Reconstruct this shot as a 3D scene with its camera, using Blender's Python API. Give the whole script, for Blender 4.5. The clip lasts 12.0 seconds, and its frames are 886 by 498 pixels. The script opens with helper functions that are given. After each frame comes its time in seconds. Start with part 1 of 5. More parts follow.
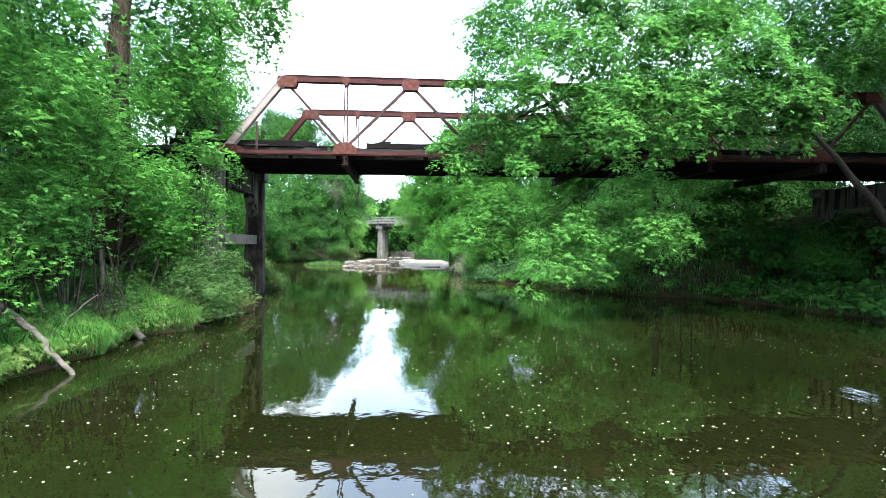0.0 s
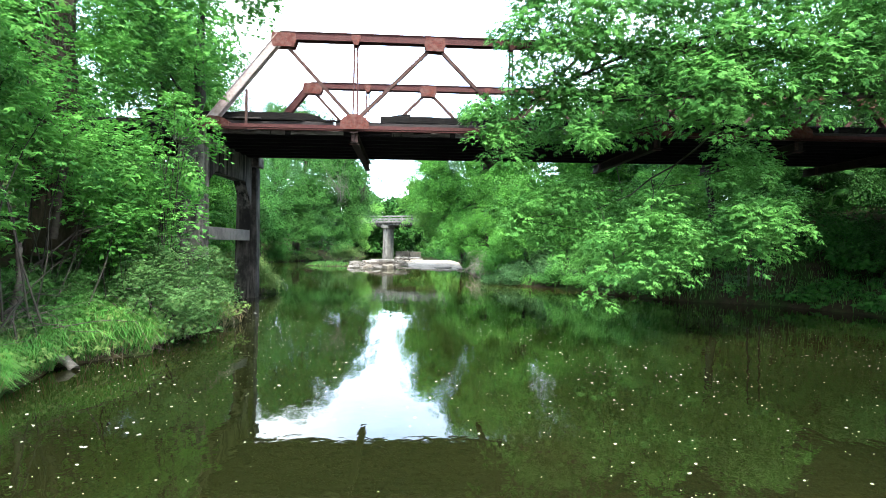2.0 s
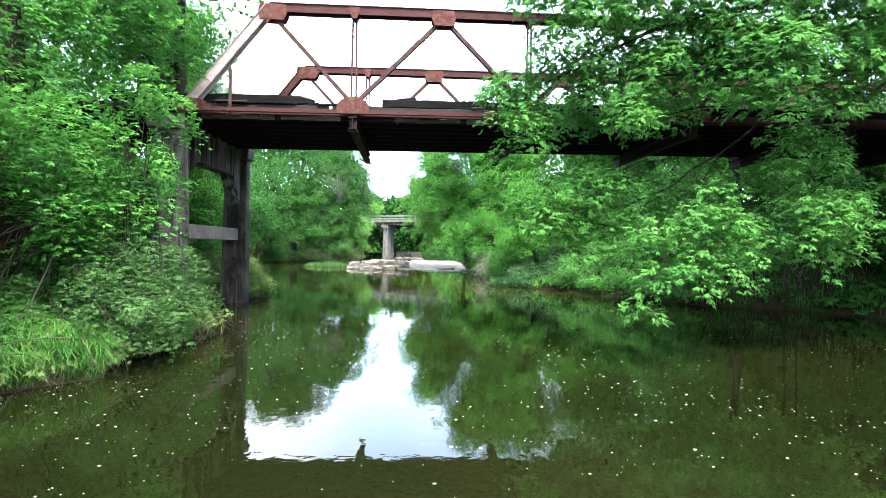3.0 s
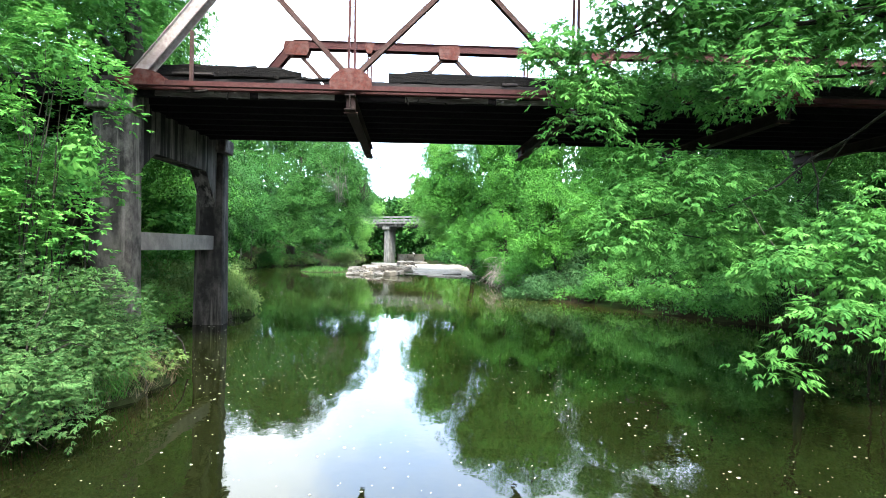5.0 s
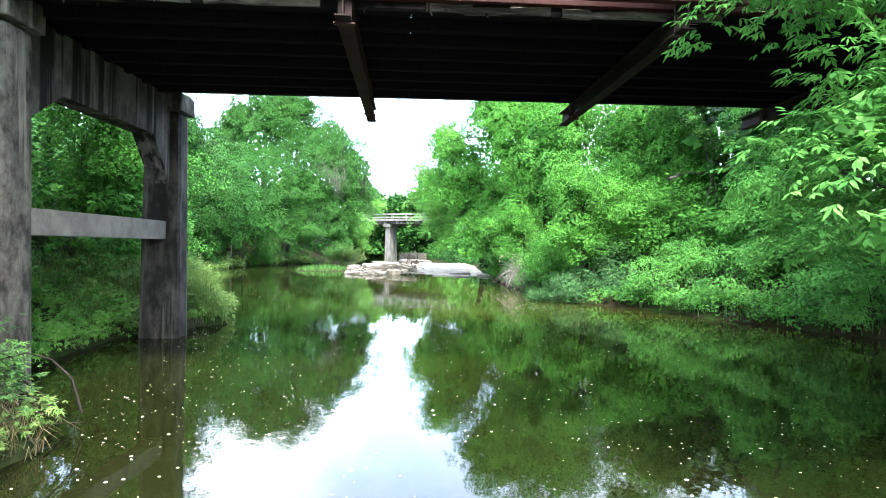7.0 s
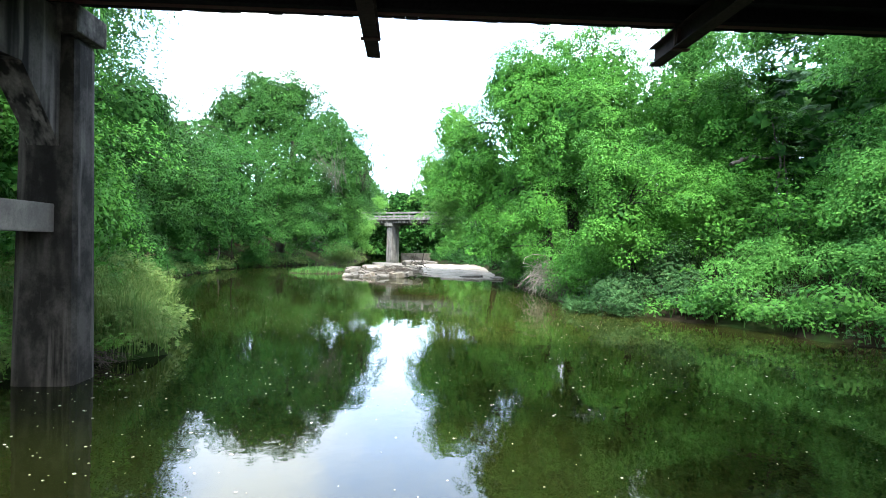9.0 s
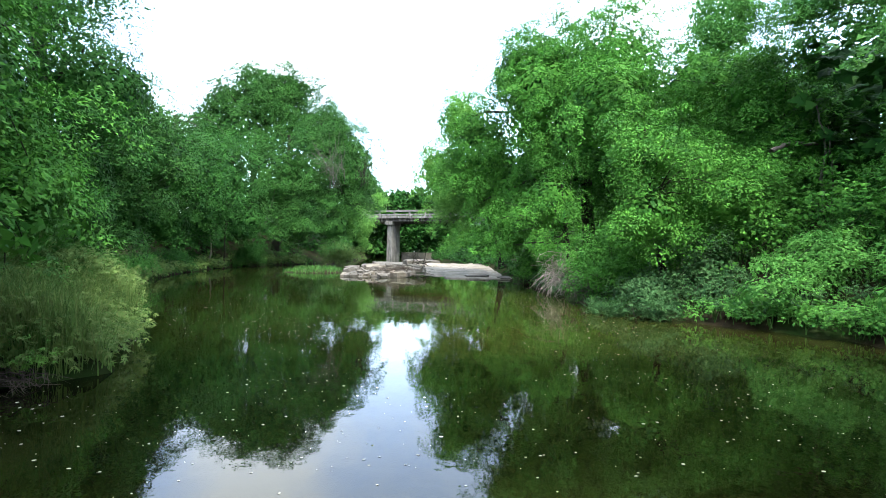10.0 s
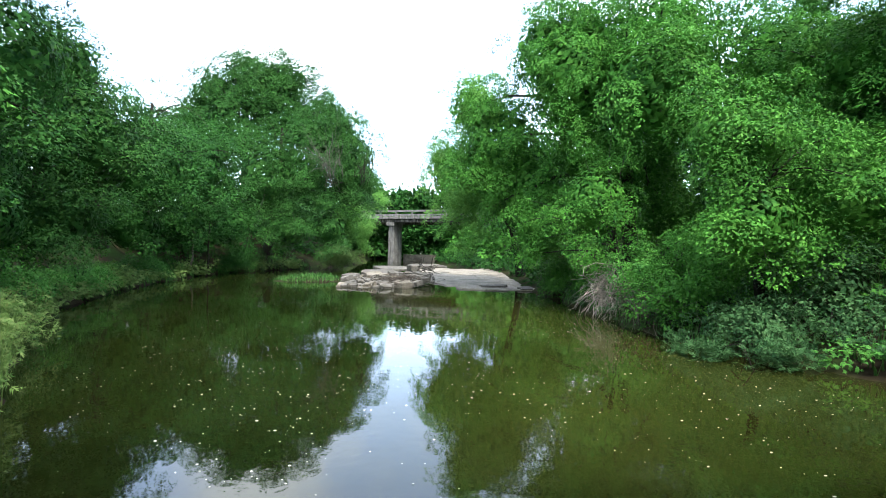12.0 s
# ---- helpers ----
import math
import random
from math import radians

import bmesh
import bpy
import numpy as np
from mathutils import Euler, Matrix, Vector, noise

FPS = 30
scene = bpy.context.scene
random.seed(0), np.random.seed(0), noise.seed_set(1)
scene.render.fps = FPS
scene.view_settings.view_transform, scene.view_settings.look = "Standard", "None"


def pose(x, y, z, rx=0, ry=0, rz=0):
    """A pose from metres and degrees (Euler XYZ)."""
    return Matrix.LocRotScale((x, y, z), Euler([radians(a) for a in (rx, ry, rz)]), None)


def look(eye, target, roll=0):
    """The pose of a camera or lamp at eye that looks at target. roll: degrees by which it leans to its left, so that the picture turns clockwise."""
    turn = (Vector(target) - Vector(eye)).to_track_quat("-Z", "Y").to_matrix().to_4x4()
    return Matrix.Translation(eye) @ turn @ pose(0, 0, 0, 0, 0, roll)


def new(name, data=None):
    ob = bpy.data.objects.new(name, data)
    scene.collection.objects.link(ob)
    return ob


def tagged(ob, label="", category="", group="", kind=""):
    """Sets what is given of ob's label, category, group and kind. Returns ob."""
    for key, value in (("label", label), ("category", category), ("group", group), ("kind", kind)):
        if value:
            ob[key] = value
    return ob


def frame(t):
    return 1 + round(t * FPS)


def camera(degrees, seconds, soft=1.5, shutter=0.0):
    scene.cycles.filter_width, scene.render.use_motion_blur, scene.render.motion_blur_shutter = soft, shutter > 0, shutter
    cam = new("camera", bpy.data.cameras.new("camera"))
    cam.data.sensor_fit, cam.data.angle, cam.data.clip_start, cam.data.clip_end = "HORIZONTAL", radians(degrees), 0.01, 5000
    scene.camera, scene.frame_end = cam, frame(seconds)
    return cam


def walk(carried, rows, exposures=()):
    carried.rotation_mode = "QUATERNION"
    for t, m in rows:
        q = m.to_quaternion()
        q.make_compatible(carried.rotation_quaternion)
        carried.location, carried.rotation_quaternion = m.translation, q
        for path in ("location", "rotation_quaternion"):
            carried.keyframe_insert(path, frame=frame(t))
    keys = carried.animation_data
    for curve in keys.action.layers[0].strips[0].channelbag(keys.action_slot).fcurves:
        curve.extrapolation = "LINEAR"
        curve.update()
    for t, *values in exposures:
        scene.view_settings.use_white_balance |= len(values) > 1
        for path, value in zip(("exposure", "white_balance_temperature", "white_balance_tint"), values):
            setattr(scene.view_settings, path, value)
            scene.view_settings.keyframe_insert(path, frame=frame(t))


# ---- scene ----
LIGHT = [(0.0, 1.83), (1.0, 1.93), (2.5, 2.04), (5.0, 2.08), (5.8, 2.23), (6.5, 2.46), (7.2, 2.53), (8.8, 1.96), (9.5, 1.62), (10.0, 1.38), (10.5, 1.22), (11.0, 1.14), (12.0, 1.12)]
cam = camera(86.1, 12.0, soft=0.9)
PATH = [
    (0, (-0.081, -0.596, 2.539), (0.086, 1.397, 2.529), 1.0),
    (0.5, (-0.072, 0.465, 2.513), (0.083, 2.459, 2.503), 1.0),
    (1, (-0.215, 1.358, 2.471), (-0.06, 3.352, 2.462), 1.0),
    (1.5, (-0.465, 2.203, 2.432), (-0.311, 4.197, 2.423), 1.0),
    (2, (-0.728, 3.109, 2.378), (-0.574, 5.103, 2.37), 1.1),
    (2.5, (-0.853, 4.0, 2.332), (-0.699, 5.994, 2.324), 1.1),
    (3, (-0.89, 4.979, 2.367), (-0.735, 6.973, 2.36), 1.1),
    (3.2, (-0.923, 5.354, 2.383), (-0.761, 7.348, 2.377), 1.3),
    (5, (-1.193, 8.201, 2.706), (-1.04, 10.195, 2.701), 1.1),
    (5.5, (-1.281, 9.037, 2.69), (-1.127, 11.031, 2.683), 1.1),
    (6, (-1.352, 10.011, 2.624), (-1.2, 12.005, 2.618), 1.0),
    (6.5, (-1.461, 11.002, 2.529), (-1.308, 12.996, 2.523), 1.1),
    (7, (-1.537, 12.026, 2.426), (-1.384, 14.02, 2.42), 1.1),
    (8.8, (-1.801, 15.937, 2.396), (-1.656, 17.931, 2.389), 1.1),
    (9, (-1.864, 16.335, 2.364), (-1.715, 18.33, 2.36), 1.1),
    (9.5, (-1.935, 17.416, 2.24), (-1.785, 19.41, 2.237), 1.1),
    (10, (-2.01, 18.487, 2.189), (-1.861, 20.481, 2.185), 1.1),
    (10.5, (-2.112, 19.618, 2.34), (-1.962, 21.612, 2.336), 1.1),
    (11, (-2.199, 20.787, 2.41), (-2.05, 22.781, 2.407), 1.1),
    (11.5, (-2.307, 21.94, 2.49), (-2.157, 23.934, 2.487), 1.1),
    (12, (-2.433, 23.055, 2.586), (-2.284, 25.05, 2.581), 1.1),
]
walk(cam, [(t, look(eye, target, roll)) for t, eye, target, roll in PATH], LIGHT)

# ---------------------------------------------------------------- world, sun, exposure
SUN_EL, SUN_AZ = 61.0, 166.0   # degrees; azimuth of the sun, clockwise from +y
world = bpy.data.worlds.new("sky")
scene.world = world
world.use_nodes = True
wn, wl = world.node_tree.nodes, world.node_tree.links
wn.clear()
w_out = wn.new("ShaderNodeOutputWorld")
w_bg = wn.new("ShaderNodeBackground")
w_sky = wn.new("ShaderNodeTexSky")
w_sky.sky_type = "NISHITA"
w_sky.sun_disc = False
w_sky.sun_elevation, w_sky.sun_rotation = radians(SUN_EL), radians(SUN_AZ)
w_sky.dust_density = 3.0
w_co = wn.new("ShaderNodeTexCoord")
w_no = wn.new("ShaderNodeTexNoise")
w_no.inputs["Scale"].default_value = 2.2
w_no.inputs["Detail"].default_value = 6.0
w_ra = wn.new("ShaderNodeMapRange")
w_ra.inputs["From Min"].default_value, w_ra.inputs["From Max"].default_value = 0.47, 0.66
w_ra.inputs["To Min"].default_value, w_ra.inputs["To Max"].default_value = 0.22, 1.0
w_mx = wn.new("ShaderNodeMix")
w_mx.data_type = "RGBA"
CLOUD = (17.8, 19.4, 20.3, 1.0)
w_mx.inputs["B"].default_value = CLOUD
wl.new(w_co.outputs["Generated"], w_no.inputs["Vector"])
wl.new(w_no.outputs["Fac"], w_ra.inputs["Value"])
wl.new(w_ra.outputs["Result"], w_mx.inputs["Factor"])
w_gain = wn.new("ShaderNodeVectorMath")
w_gain.operation = "SCALE"
w_gain.inputs["Scale"].default_value = 6.25
wl.new(w_sky.outputs["Color"], w_gain.inputs[0])
wl.new(w_gain.outputs["Vector"], w_mx.inputs["A"])
wl.new(w_mx.outputs["Result"], w_bg.inputs["Color"])
w_bg.inputs["Strength"].default_value = 0.095
wl.new(w_bg.outputs["Background"], w_out.inputs["Surface"])

sun = new("sun", bpy.data.lights.new("sun", "SUN"))
sun.data.energy, sun.data.angle, sun.data.color = 3.1, radians(7), (1.0, 0.96, 0.88)
el, az = radians(SUN_EL), radians(SUN_AZ)
sun.matrix_world = look((60 * math.sin(az) * math.cos(el), 60 * math.cos(az) * math.cos(el), 60 * math.sin(el)), (0, 0, 0))

# ---------------------------------------------------------------- materials


def node_mat(name):
    m = bpy.data.materials.new(name)
    m.use_nodes = True
    nt = m.node_tree
    return m, nt, nt.nodes["Principled BSDF"]


def noise_tex(nt, scale, detail=5.0, rough=0.6, vec=None, stretch=None):
    n = nt.nodes.new("ShaderNodeTexNoise")
    n.inputs["Scale"].default_value, n.inputs["Detail"].default_value, n.inputs["Roughness"].default_value = scale, detail, rough
    if vec is None:
        vec = nt.nodes.new("ShaderNodeNewGeometry").outputs["Position"]
    if stretch:
        mp = nt.nodes.new("ShaderNodeMapping")
        mp.inputs["Scale"].default_value = stretch
        nt.links.new(vec, mp.inputs["Vector"])
        vec = mp.outputs["Vector"]
    nt.links.new(vec, n.inputs["Vector"])
    return n.outputs["Fac"]


def ramp(nt, fac, stops):
    r = nt.nodes.new("ShaderNodeValToRGB")
    while len(r.color_ramp.elements) < len(stops):
        r.color_ramp.elements.new(0.5)
    for e, (p, c) in zip(r.color_ramp.elements, stops):
        e.position, e.color = p, (*c, 1.0)
    nt.links.new(fac, r.inputs["Fac"])
    return r.outputs["Color"]


def blend(nt, fac, a, b, mode="MIX"):
    m = nt.nodes.new("ShaderNodeMix")
    m.data_type, m.blend_type = "RGBA", mode
    for key, v in (("Factor", fac), ("A", a), ("B", b)):
        if isinstance(v, (int, float)):
            m.inputs[key].default_value = v
        elif isinstance(v, tuple):
            m.inputs[key].default_value = (*v, 1.0)
        else:
            nt.links.new(v, m.inputs[key])
    return m.outputs["Result"]


def bump(nt, bsdf, height, strength, distance):
    b = nt.nodes.new("ShaderNodeBump")
    b.inputs["Strength"].default_value, b.inputs["Distance"].default_value = strength, distance
    nt.links.new(height, b.inputs["Height"])
    nt.links.new(b.outputs["Normal"], bsdf.inputs["Normal"])


def worn_mat(name, stops, fine_scale, coarse_scale, coarse, coarse_mix, rough, relief=0.4, dist=0.01, metal=0.0, stretch=None, gloss=0.3):
    """A rough surface: fine grain by the colour stops, with coarse stains of another colour."""
    m, nt, b = node_mat(name)
    fine = noise_tex(nt, fine_scale, 8.0, 0.65, stretch=stretch)
    big = noise_tex(nt, coarse_scale, 5.0, 0.6, stretch=stretch)
    mask = ramp(nt, big, [(0.42, (0, 0, 0)), (0.62, (coarse_mix,) * 3)])
    col = blend(nt, mask, ramp(nt, fine, stops), coarse)
    nt.links.new(col, b.inputs["Base Color"])
    b.inputs["Roughness"].default_value, b.inputs["Metallic"].default_value = rough, metal
    b.inputs["Specular IOR Level"].default_value = gloss
    bump(nt, b, fine, relief, dist)
    return m


def leaf_mat(name, dark, light, warm, translucent=0.45):
    """Leaves: every leaf a shade of its own, with lighter and darker boughs."""
    m, nt, b = node_mat(name)
    rnd = nt.nodes.new("ShaderNodeNewGeometry").outputs["Random Per Island"]
    big = noise_tex(nt, 0.5, 2.0, 0.5)
    bough = noise_tex(nt, 1.5, 2.0, 0.5)
    c1 = ramp(nt, bough, [(0.36, dark), (0.60, light)])
    c1 = blend(nt, ramp(nt, big, [(0.45, (0, 0, 0)), (0.68, (0.55, 0.55, 0.55))]), c1, light)
    c2 = blend(nt, ramp(nt, rnd, [(0.5, (0, 0, 0)), (1.0, (0.45, 0.45, 0.45))]), c1, warm)
    c3 = blend(nt, ramp(nt, rnd, [(0.0, (0.3, 0.3, 0.3)), (0.3, (0, 0, 0))]), c2, dark)
    nt.links.new(c3, b.inputs["Base Color"])
    b.inputs["Roughness"].default_value = 0.6
    b.inputs["Specular IOR Level"].default_value = 0.06
    tr = nt.nodes.new("ShaderNodeBsdfTranslucent")
    nt.links.new(c3, tr.inputs["Color"])
    mx = nt.nodes.new("ShaderNodeMixShader")
    mx.inputs["Fac"].default_value = translucent
    nt.links.new(b.outputs["BSDF"], mx.inputs[1])
    nt.links.new(tr.outputs["BSDF"], mx.inputs[2])
    nt.links.new(mx.outputs["Shader"], nt.nodes["Material Output"].inputs["Surface"])
    return m


LEAF_NEAR = leaf_mat("leaf_spring_green", (0.027, 0.116, 0.024), (0.084, 0.252, 0.050), (0.138, 0.315, 0.076), 0.38)
LEAF_LEFT = leaf_mat("leaf_shrub_green", (0.026, 0.112, 0.024), (0.076, 0.246, 0.044), (0.150, 0.328, 0.070), 0.36)
LEAF_RIGHT = leaf_mat("leaf_elm_green", (0.014, 0.072, 0.011), (0.052, 0.185, 0.024), (0.110, 0.272, 0.044), 0.22)
# darker greens: shade of the undergrowth and far crowns put into the leaf colour
LEAF_FAR = leaf_mat("leaf_pecan_shade", (0.006, 0.034, 0.007), (0.021, 0.086, 0.014), (0.050, 0.142, 0.026), 0.18)
LEAF_DOME = leaf_mat("leaf_oak_shade", (0.008, 0.040, 0.008), (0.028, 0.100, 0.018), (0.060, 0.150, 0.030), 0.18)
LEAF_LIGHT = leaf_mat("leaf_willow_light", (0.055, 0.180, 0.032), (0.120, 0.290, 0.055), (0.19, 0.36, 0.09), 0.42)
LEAF_BLUE = leaf_mat("leaf_grey_green", (0.018, 0.062, 0.022), (0.046, 0.122, 0.042), (0.090, 0.165, 0.066), 0.26)
WEED = leaf_mat("weed_olive", (0.046, 0.108, 0.024), (0.108, 0.188, 0.050), (0.195, 0.235, 0.085), 0.38)
SCRUB = leaf_mat("leaf_bank_scrub", (0.018, 0.062, 0.018), (0.056, 0.140, 0.040), (0.140, 0.190, 0.075), 0.34)
GRASS = leaf_mat("grass_blades", (0.022, 0.088, 0.018), (0.056, 0.160, 0.034), (0.110, 0.178, 0.064), 0.34)
STRAW = leaf_mat("dry_straw", (0.10, 0.085, 0.045), (0.20, 0.17, 0.10), (0.28, 0.24, 0.16), 0.3)
BARK = worn_mat("bark", [(0.3, (0.010, 0.009, 0.008)), (0.7, (0.030, 0.026, 0.022))], 13.0, 1.5, (0.035, 0.040, 0.026), 0.6, 0.95, 0.9, 0.03, stretch=(1, 1, 0.25), gloss=0.1)
BARK_PALE = worn_mat("bark_pale", [(0.3, (0.03, 0.026, 0.022)), (0.7, (0.085, 0.075, 0.064))], 8.0, 1.2, (0.16, 0.17, 0.12), 0.6, 0.9, 0.8, 0.03, stretch=(1, 1, 0.3))
BARK_VINE = worn_mat("viny_bark", [(0.3, (0.014, 0.011, 0.008)), (0.7, (0.058, 0.048, 0.035))], 16.0, 1.6, (0.030, 0.032, 0.018), 0.7, 0.95, 1.0, 0.05, stretch=(1, 1, 0.2), gloss=0.08)
DRIFTWOOD = worn_mat("driftwood", [(0.3, (0.050, 0.047, 0.041)), (0.7, (0.145, 0.138, 0.122))], 20.0, 2.0, (0.042, 0.039, 0.032), 0.6, 0.9, 0.7, 0.01, gloss=0.1)
DEADWOOD = worn_mat("dead_brush_wood", [(0.3, (0.035, 0.030, 0.025)), (0.7, (0.10, 0.088, 0.074))], 14.0, 2.0, (0.035, 0.031, 0.024), 0.6, 0.95, 0.5, 0.01, gloss=0.1)
RED_PAINT = worn_mat("red_oxide_paint", [(0.3, (0.020, 0.0065, 0.0062)), (0.7, (0.052, 0.0165, 0.0155))], 14.0, 2.2, (0.046, 0.022, 0.020), 0.5, 0.8, 0.4, 0.004, gloss=0.15)
RED_RUST = worn_mat("rusted_gusset", [(0.25, (0.022, 0.008, 0.007)), (0.75, (0.085, 0.022, 0.015))], 16.0, 6.0, (0.088, 0.058, 0.050), 0.5, 0.85, 0.6, 0.006, gloss=0.15)
RUST_DARK = worn_mat("dark_rusted_steel", [(0.3, (0.022, 0.012, 0.011)), (0.7, (0.050, 0.027, 0.023))], 16.0, 2.4, (0.065, 0.046, 0.041), 0.4, 0.85, 0.4, 0.004, gloss=0.12)
# darker copy of the rusted steel, with the shade under the deck in its colour
BEAM_DARK = worn_mat("shaded_steel_beam", [(0.3, (0.010, 0.008, 0.0075)), (0.7, (0.026, 0.018, 0.016))], 16.0, 2.4, (0.035, 0.028, 0.025), 0.4, 0.9, 0.4, 0.004, gloss=0.1)
GREY_STEEL = worn_mat("faded_grey_steel", [(0.3, (0.15, 0.125, 0.115)), (0.7, (0.30, 0.275, 0.26))], 11.0, 2.2, (0.10, 0.05, 0.04), 0.3, 0.7, 0.4, 0.004)
TIMBER_GREY = worn_mat("weathered_timber", [(0.25, (0.009, 0.0085, 0.0085)), (0.75, (0.052, 0.048, 0.046))], 26.0, 1.8, (0.018, 0.016, 0.016), 0.9, 0.9, 0.8, 0.012, stretch=(0.15, 1, 1), gloss=0.12)
TIMBER_CHAR = worn_mat("charred_timber", [(0.3, (0.003, 0.003, 0.003)), (0.6, (0.009, 0.0085, 0.008)), (0.80, (0.034, 0.033, 0.032))], 26.0, 4.0, (0.006, 0.006, 0.006), 0.6, 0.95, 1.0, 0.03, stretch=(0.3, 1, 1), gloss=0.06)
PLANK_PALE = worn_mat("bleached_plank", [(0.3, (0.07, 0.066, 0.062)), (0.7, (0.20, 0.19, 0.18))], 22.0, 2.2, (0.022, 0.018, 0.018), 0.9, 0.9, 0.7, 0.008, stretch=(0.2, 1, 1), gloss=0.12)
# dark timber lowered to near black, underside shade put into the colour
DECK_DARK = worn_mat("shaded_deck_timber", [(0.3, (0.004, 0.004, 0.005)), (0.75, (0.012, 0.011, 0.012))], 16.0, 1.5, (0.008, 0.007, 0.008), 0.5, 0.95, 0.6, 0.01, gloss=0.04)


def concrete_mat(name, light, dark, streak, amount=0.8, fine_runs=(1.6, 1.6, 0.09), bleach=0.75):
    m, nt, b = node_mat(name)
    fine = noise_tex(nt, 30.0, 8.0, 0.7)
    mid = noise_tex(nt, 2.0, 10.0, 0.70, stretch=(1, 1, 0.65))
    runs = noise_tex(nt, 4.0, 3.0, 0.5, stretch=fine_runs)
    pale = noise_tex(nt, 5.0, 4.0, 0.55, stretch=(1.1, 1.1, 0.07))
    c = ramp(nt, mid, [(0.42, dark), (0.60, light)])
    c = blend(nt, ramp(nt, runs, [(0.50, (0, 0, 0)), (0.58, (amount,) * 3)]), c, streak)
    c = blend(nt, ramp(nt, pale, [(0.57, (0, 0, 0)), (0.68, (bleach,) * 3)]), c, tuple(min(1.7 * v, 0.42) for v in light))
    c = blend(nt, 0.45, c, ramp(nt, fine, [(0.3, (0.35, 0.35, 0.35)), (0.7, (1, 1, 1))]), "MULTIPLY")
    nt.links.new(c, b.inputs["Base Color"])
    b.inputs["Roughness"].default_value = 0.92
    b.inputs["Specular IOR Level"].default_value = 0.2
    bump(nt, b, fine, 0.35, 0.01)
    return m


CONCRETE = concrete_mat("stained_concrete", (0.118, 0.114, 0.100), (0.020, 0.0195, 0.017), (0.011, 0.011, 0.010), 0.6, (0.8, 0.8, 0.16))
CONCRETE_BLACK = concrete_mat("dark_streaked_concrete", (0.055, 0.052, 0.046), (0.013, 0.0125, 0.011), (0.006, 0.006, 0.0055), 0.7, (0.8, 0.8, 0.12))
CONCRETE_RUNS = concrete_mat("streaked_concrete", (0.10, 0.096, 0.088), (0.042, 0.040, 0.038), (0.006, 0.006, 0.006), 0.95, (1.0, 1.0, 0.03))
CONCRETE_PALE = concrete_mat("pale_concrete", (0.21, 0.20, 0.18), (0.14, 0.134, 0.122), (0.115, 0.11, 0.10), 0.5, (0.7, 0.7, 0.5), 0.1)
ROAD_CONCRETE = concrete_mat("road_bridge_concrete", (0.17, 0.173, 0.162), (0.11, 0.113, 0.106), (0.065, 0.066, 0.062))
LIMESTONE = worn_mat("limestone", [(0.3, (0.120, 0.110, 0.088)), (0.7, (0.235, 0.218, 0.180))], 7.0, 0.8, (0.080, 0.073, 0.056), 0.8, 0.92, 0.8, 0.04)
SHELF_ROCK = worn_mat("weathered_shelf_rock", [(0.3, (0.058, 0.056, 0.049)), (0.7, (0.155, 0.150, 0.134))], 9.0, 1.1, (0.040, 0.039, 0.030), 0.85, 0.94, 0.9, 0.05)
ROCK_DARK = worn_mat("brown_rock", [(0.3, (0.038, 0.035, 0.029)), (0.7, (0.095, 0.088, 0.075))], 8.0, 1.2, (0.10, 0.098, 0.082), 0.6, 0.92, 0.8, 0.05)
SOIL = worn_mat("bank_soil", [(0.3, (0.009, 0.0075, 0.0045)), (0.7, (0.028, 0.023, 0.014))], 5.0, 0.6, (0.012, 0.034, 0.007), 0.8, 0.95, 0.8, 0.05, gloss=0.03)
PALE_WOOD = worn_mat("bleached_wood", [(0.3, (0.13, 0.12, 0.10)), (0.7, (0.34, 0.32, 0.28))], 18.0, 2.0, (0.09, 0.08, 0.065), 0.6, 0.9, 0.6, 0.01, gloss=0.1)
FOAM = worn_mat("foam_flecks", [(0.3, (0.5, 0.5, 0.42)), (0.7, (0.75, 0.75, 0.68))], 30.0, 4.0, (0.4, 0.4, 0.3), 0.4, 0.8, 0.1, 0.002)

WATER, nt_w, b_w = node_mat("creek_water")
wave1 = noise_tex(nt_w, 1.1, 3.0, 0.5, stretch=(1.0, 0.6, 1.0))
wave2 = noise_tex(nt_w, 7.0, 2.0, 0.5)
w_sum = nt_w.nodes.new("ShaderNodeMath")
w_sum.operation = "MULTIPLY_ADD"
w_sum.inputs[1].default_value = 0.12
nt_w.links.new(wave2, w_sum.inputs[0])
nt_w.links.new(wave1, w_sum.inputs[2])
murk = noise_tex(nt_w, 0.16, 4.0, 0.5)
# shade painted into the murk before the bridge; lighter sunlit silty shallows past it
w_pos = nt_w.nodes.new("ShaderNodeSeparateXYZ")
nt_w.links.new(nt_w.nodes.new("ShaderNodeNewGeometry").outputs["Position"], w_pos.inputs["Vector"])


def shade_span(axis, a, b, low, high):
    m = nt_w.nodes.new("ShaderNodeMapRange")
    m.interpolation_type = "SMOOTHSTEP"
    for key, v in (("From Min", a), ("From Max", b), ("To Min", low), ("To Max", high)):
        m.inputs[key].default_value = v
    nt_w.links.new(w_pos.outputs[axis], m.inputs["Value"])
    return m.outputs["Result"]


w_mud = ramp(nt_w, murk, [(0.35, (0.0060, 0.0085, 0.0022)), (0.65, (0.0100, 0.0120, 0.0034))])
w_shade_near = blend(nt_w, shade_span("X", -4.0, 4.0, 0.0, 1.0), (0.68, 0.68, 0.68), (0.62, 0.62, 0.62))
# past the bridge the left is dimmed for bank shade, the right silt brightened
w_shade_silt = blend(nt_w, shade_span("X", -4.5, 0.5, 0.0, 1.0), (0.78, 0.84, 0.70), (2.05, 2.0, 1.5))
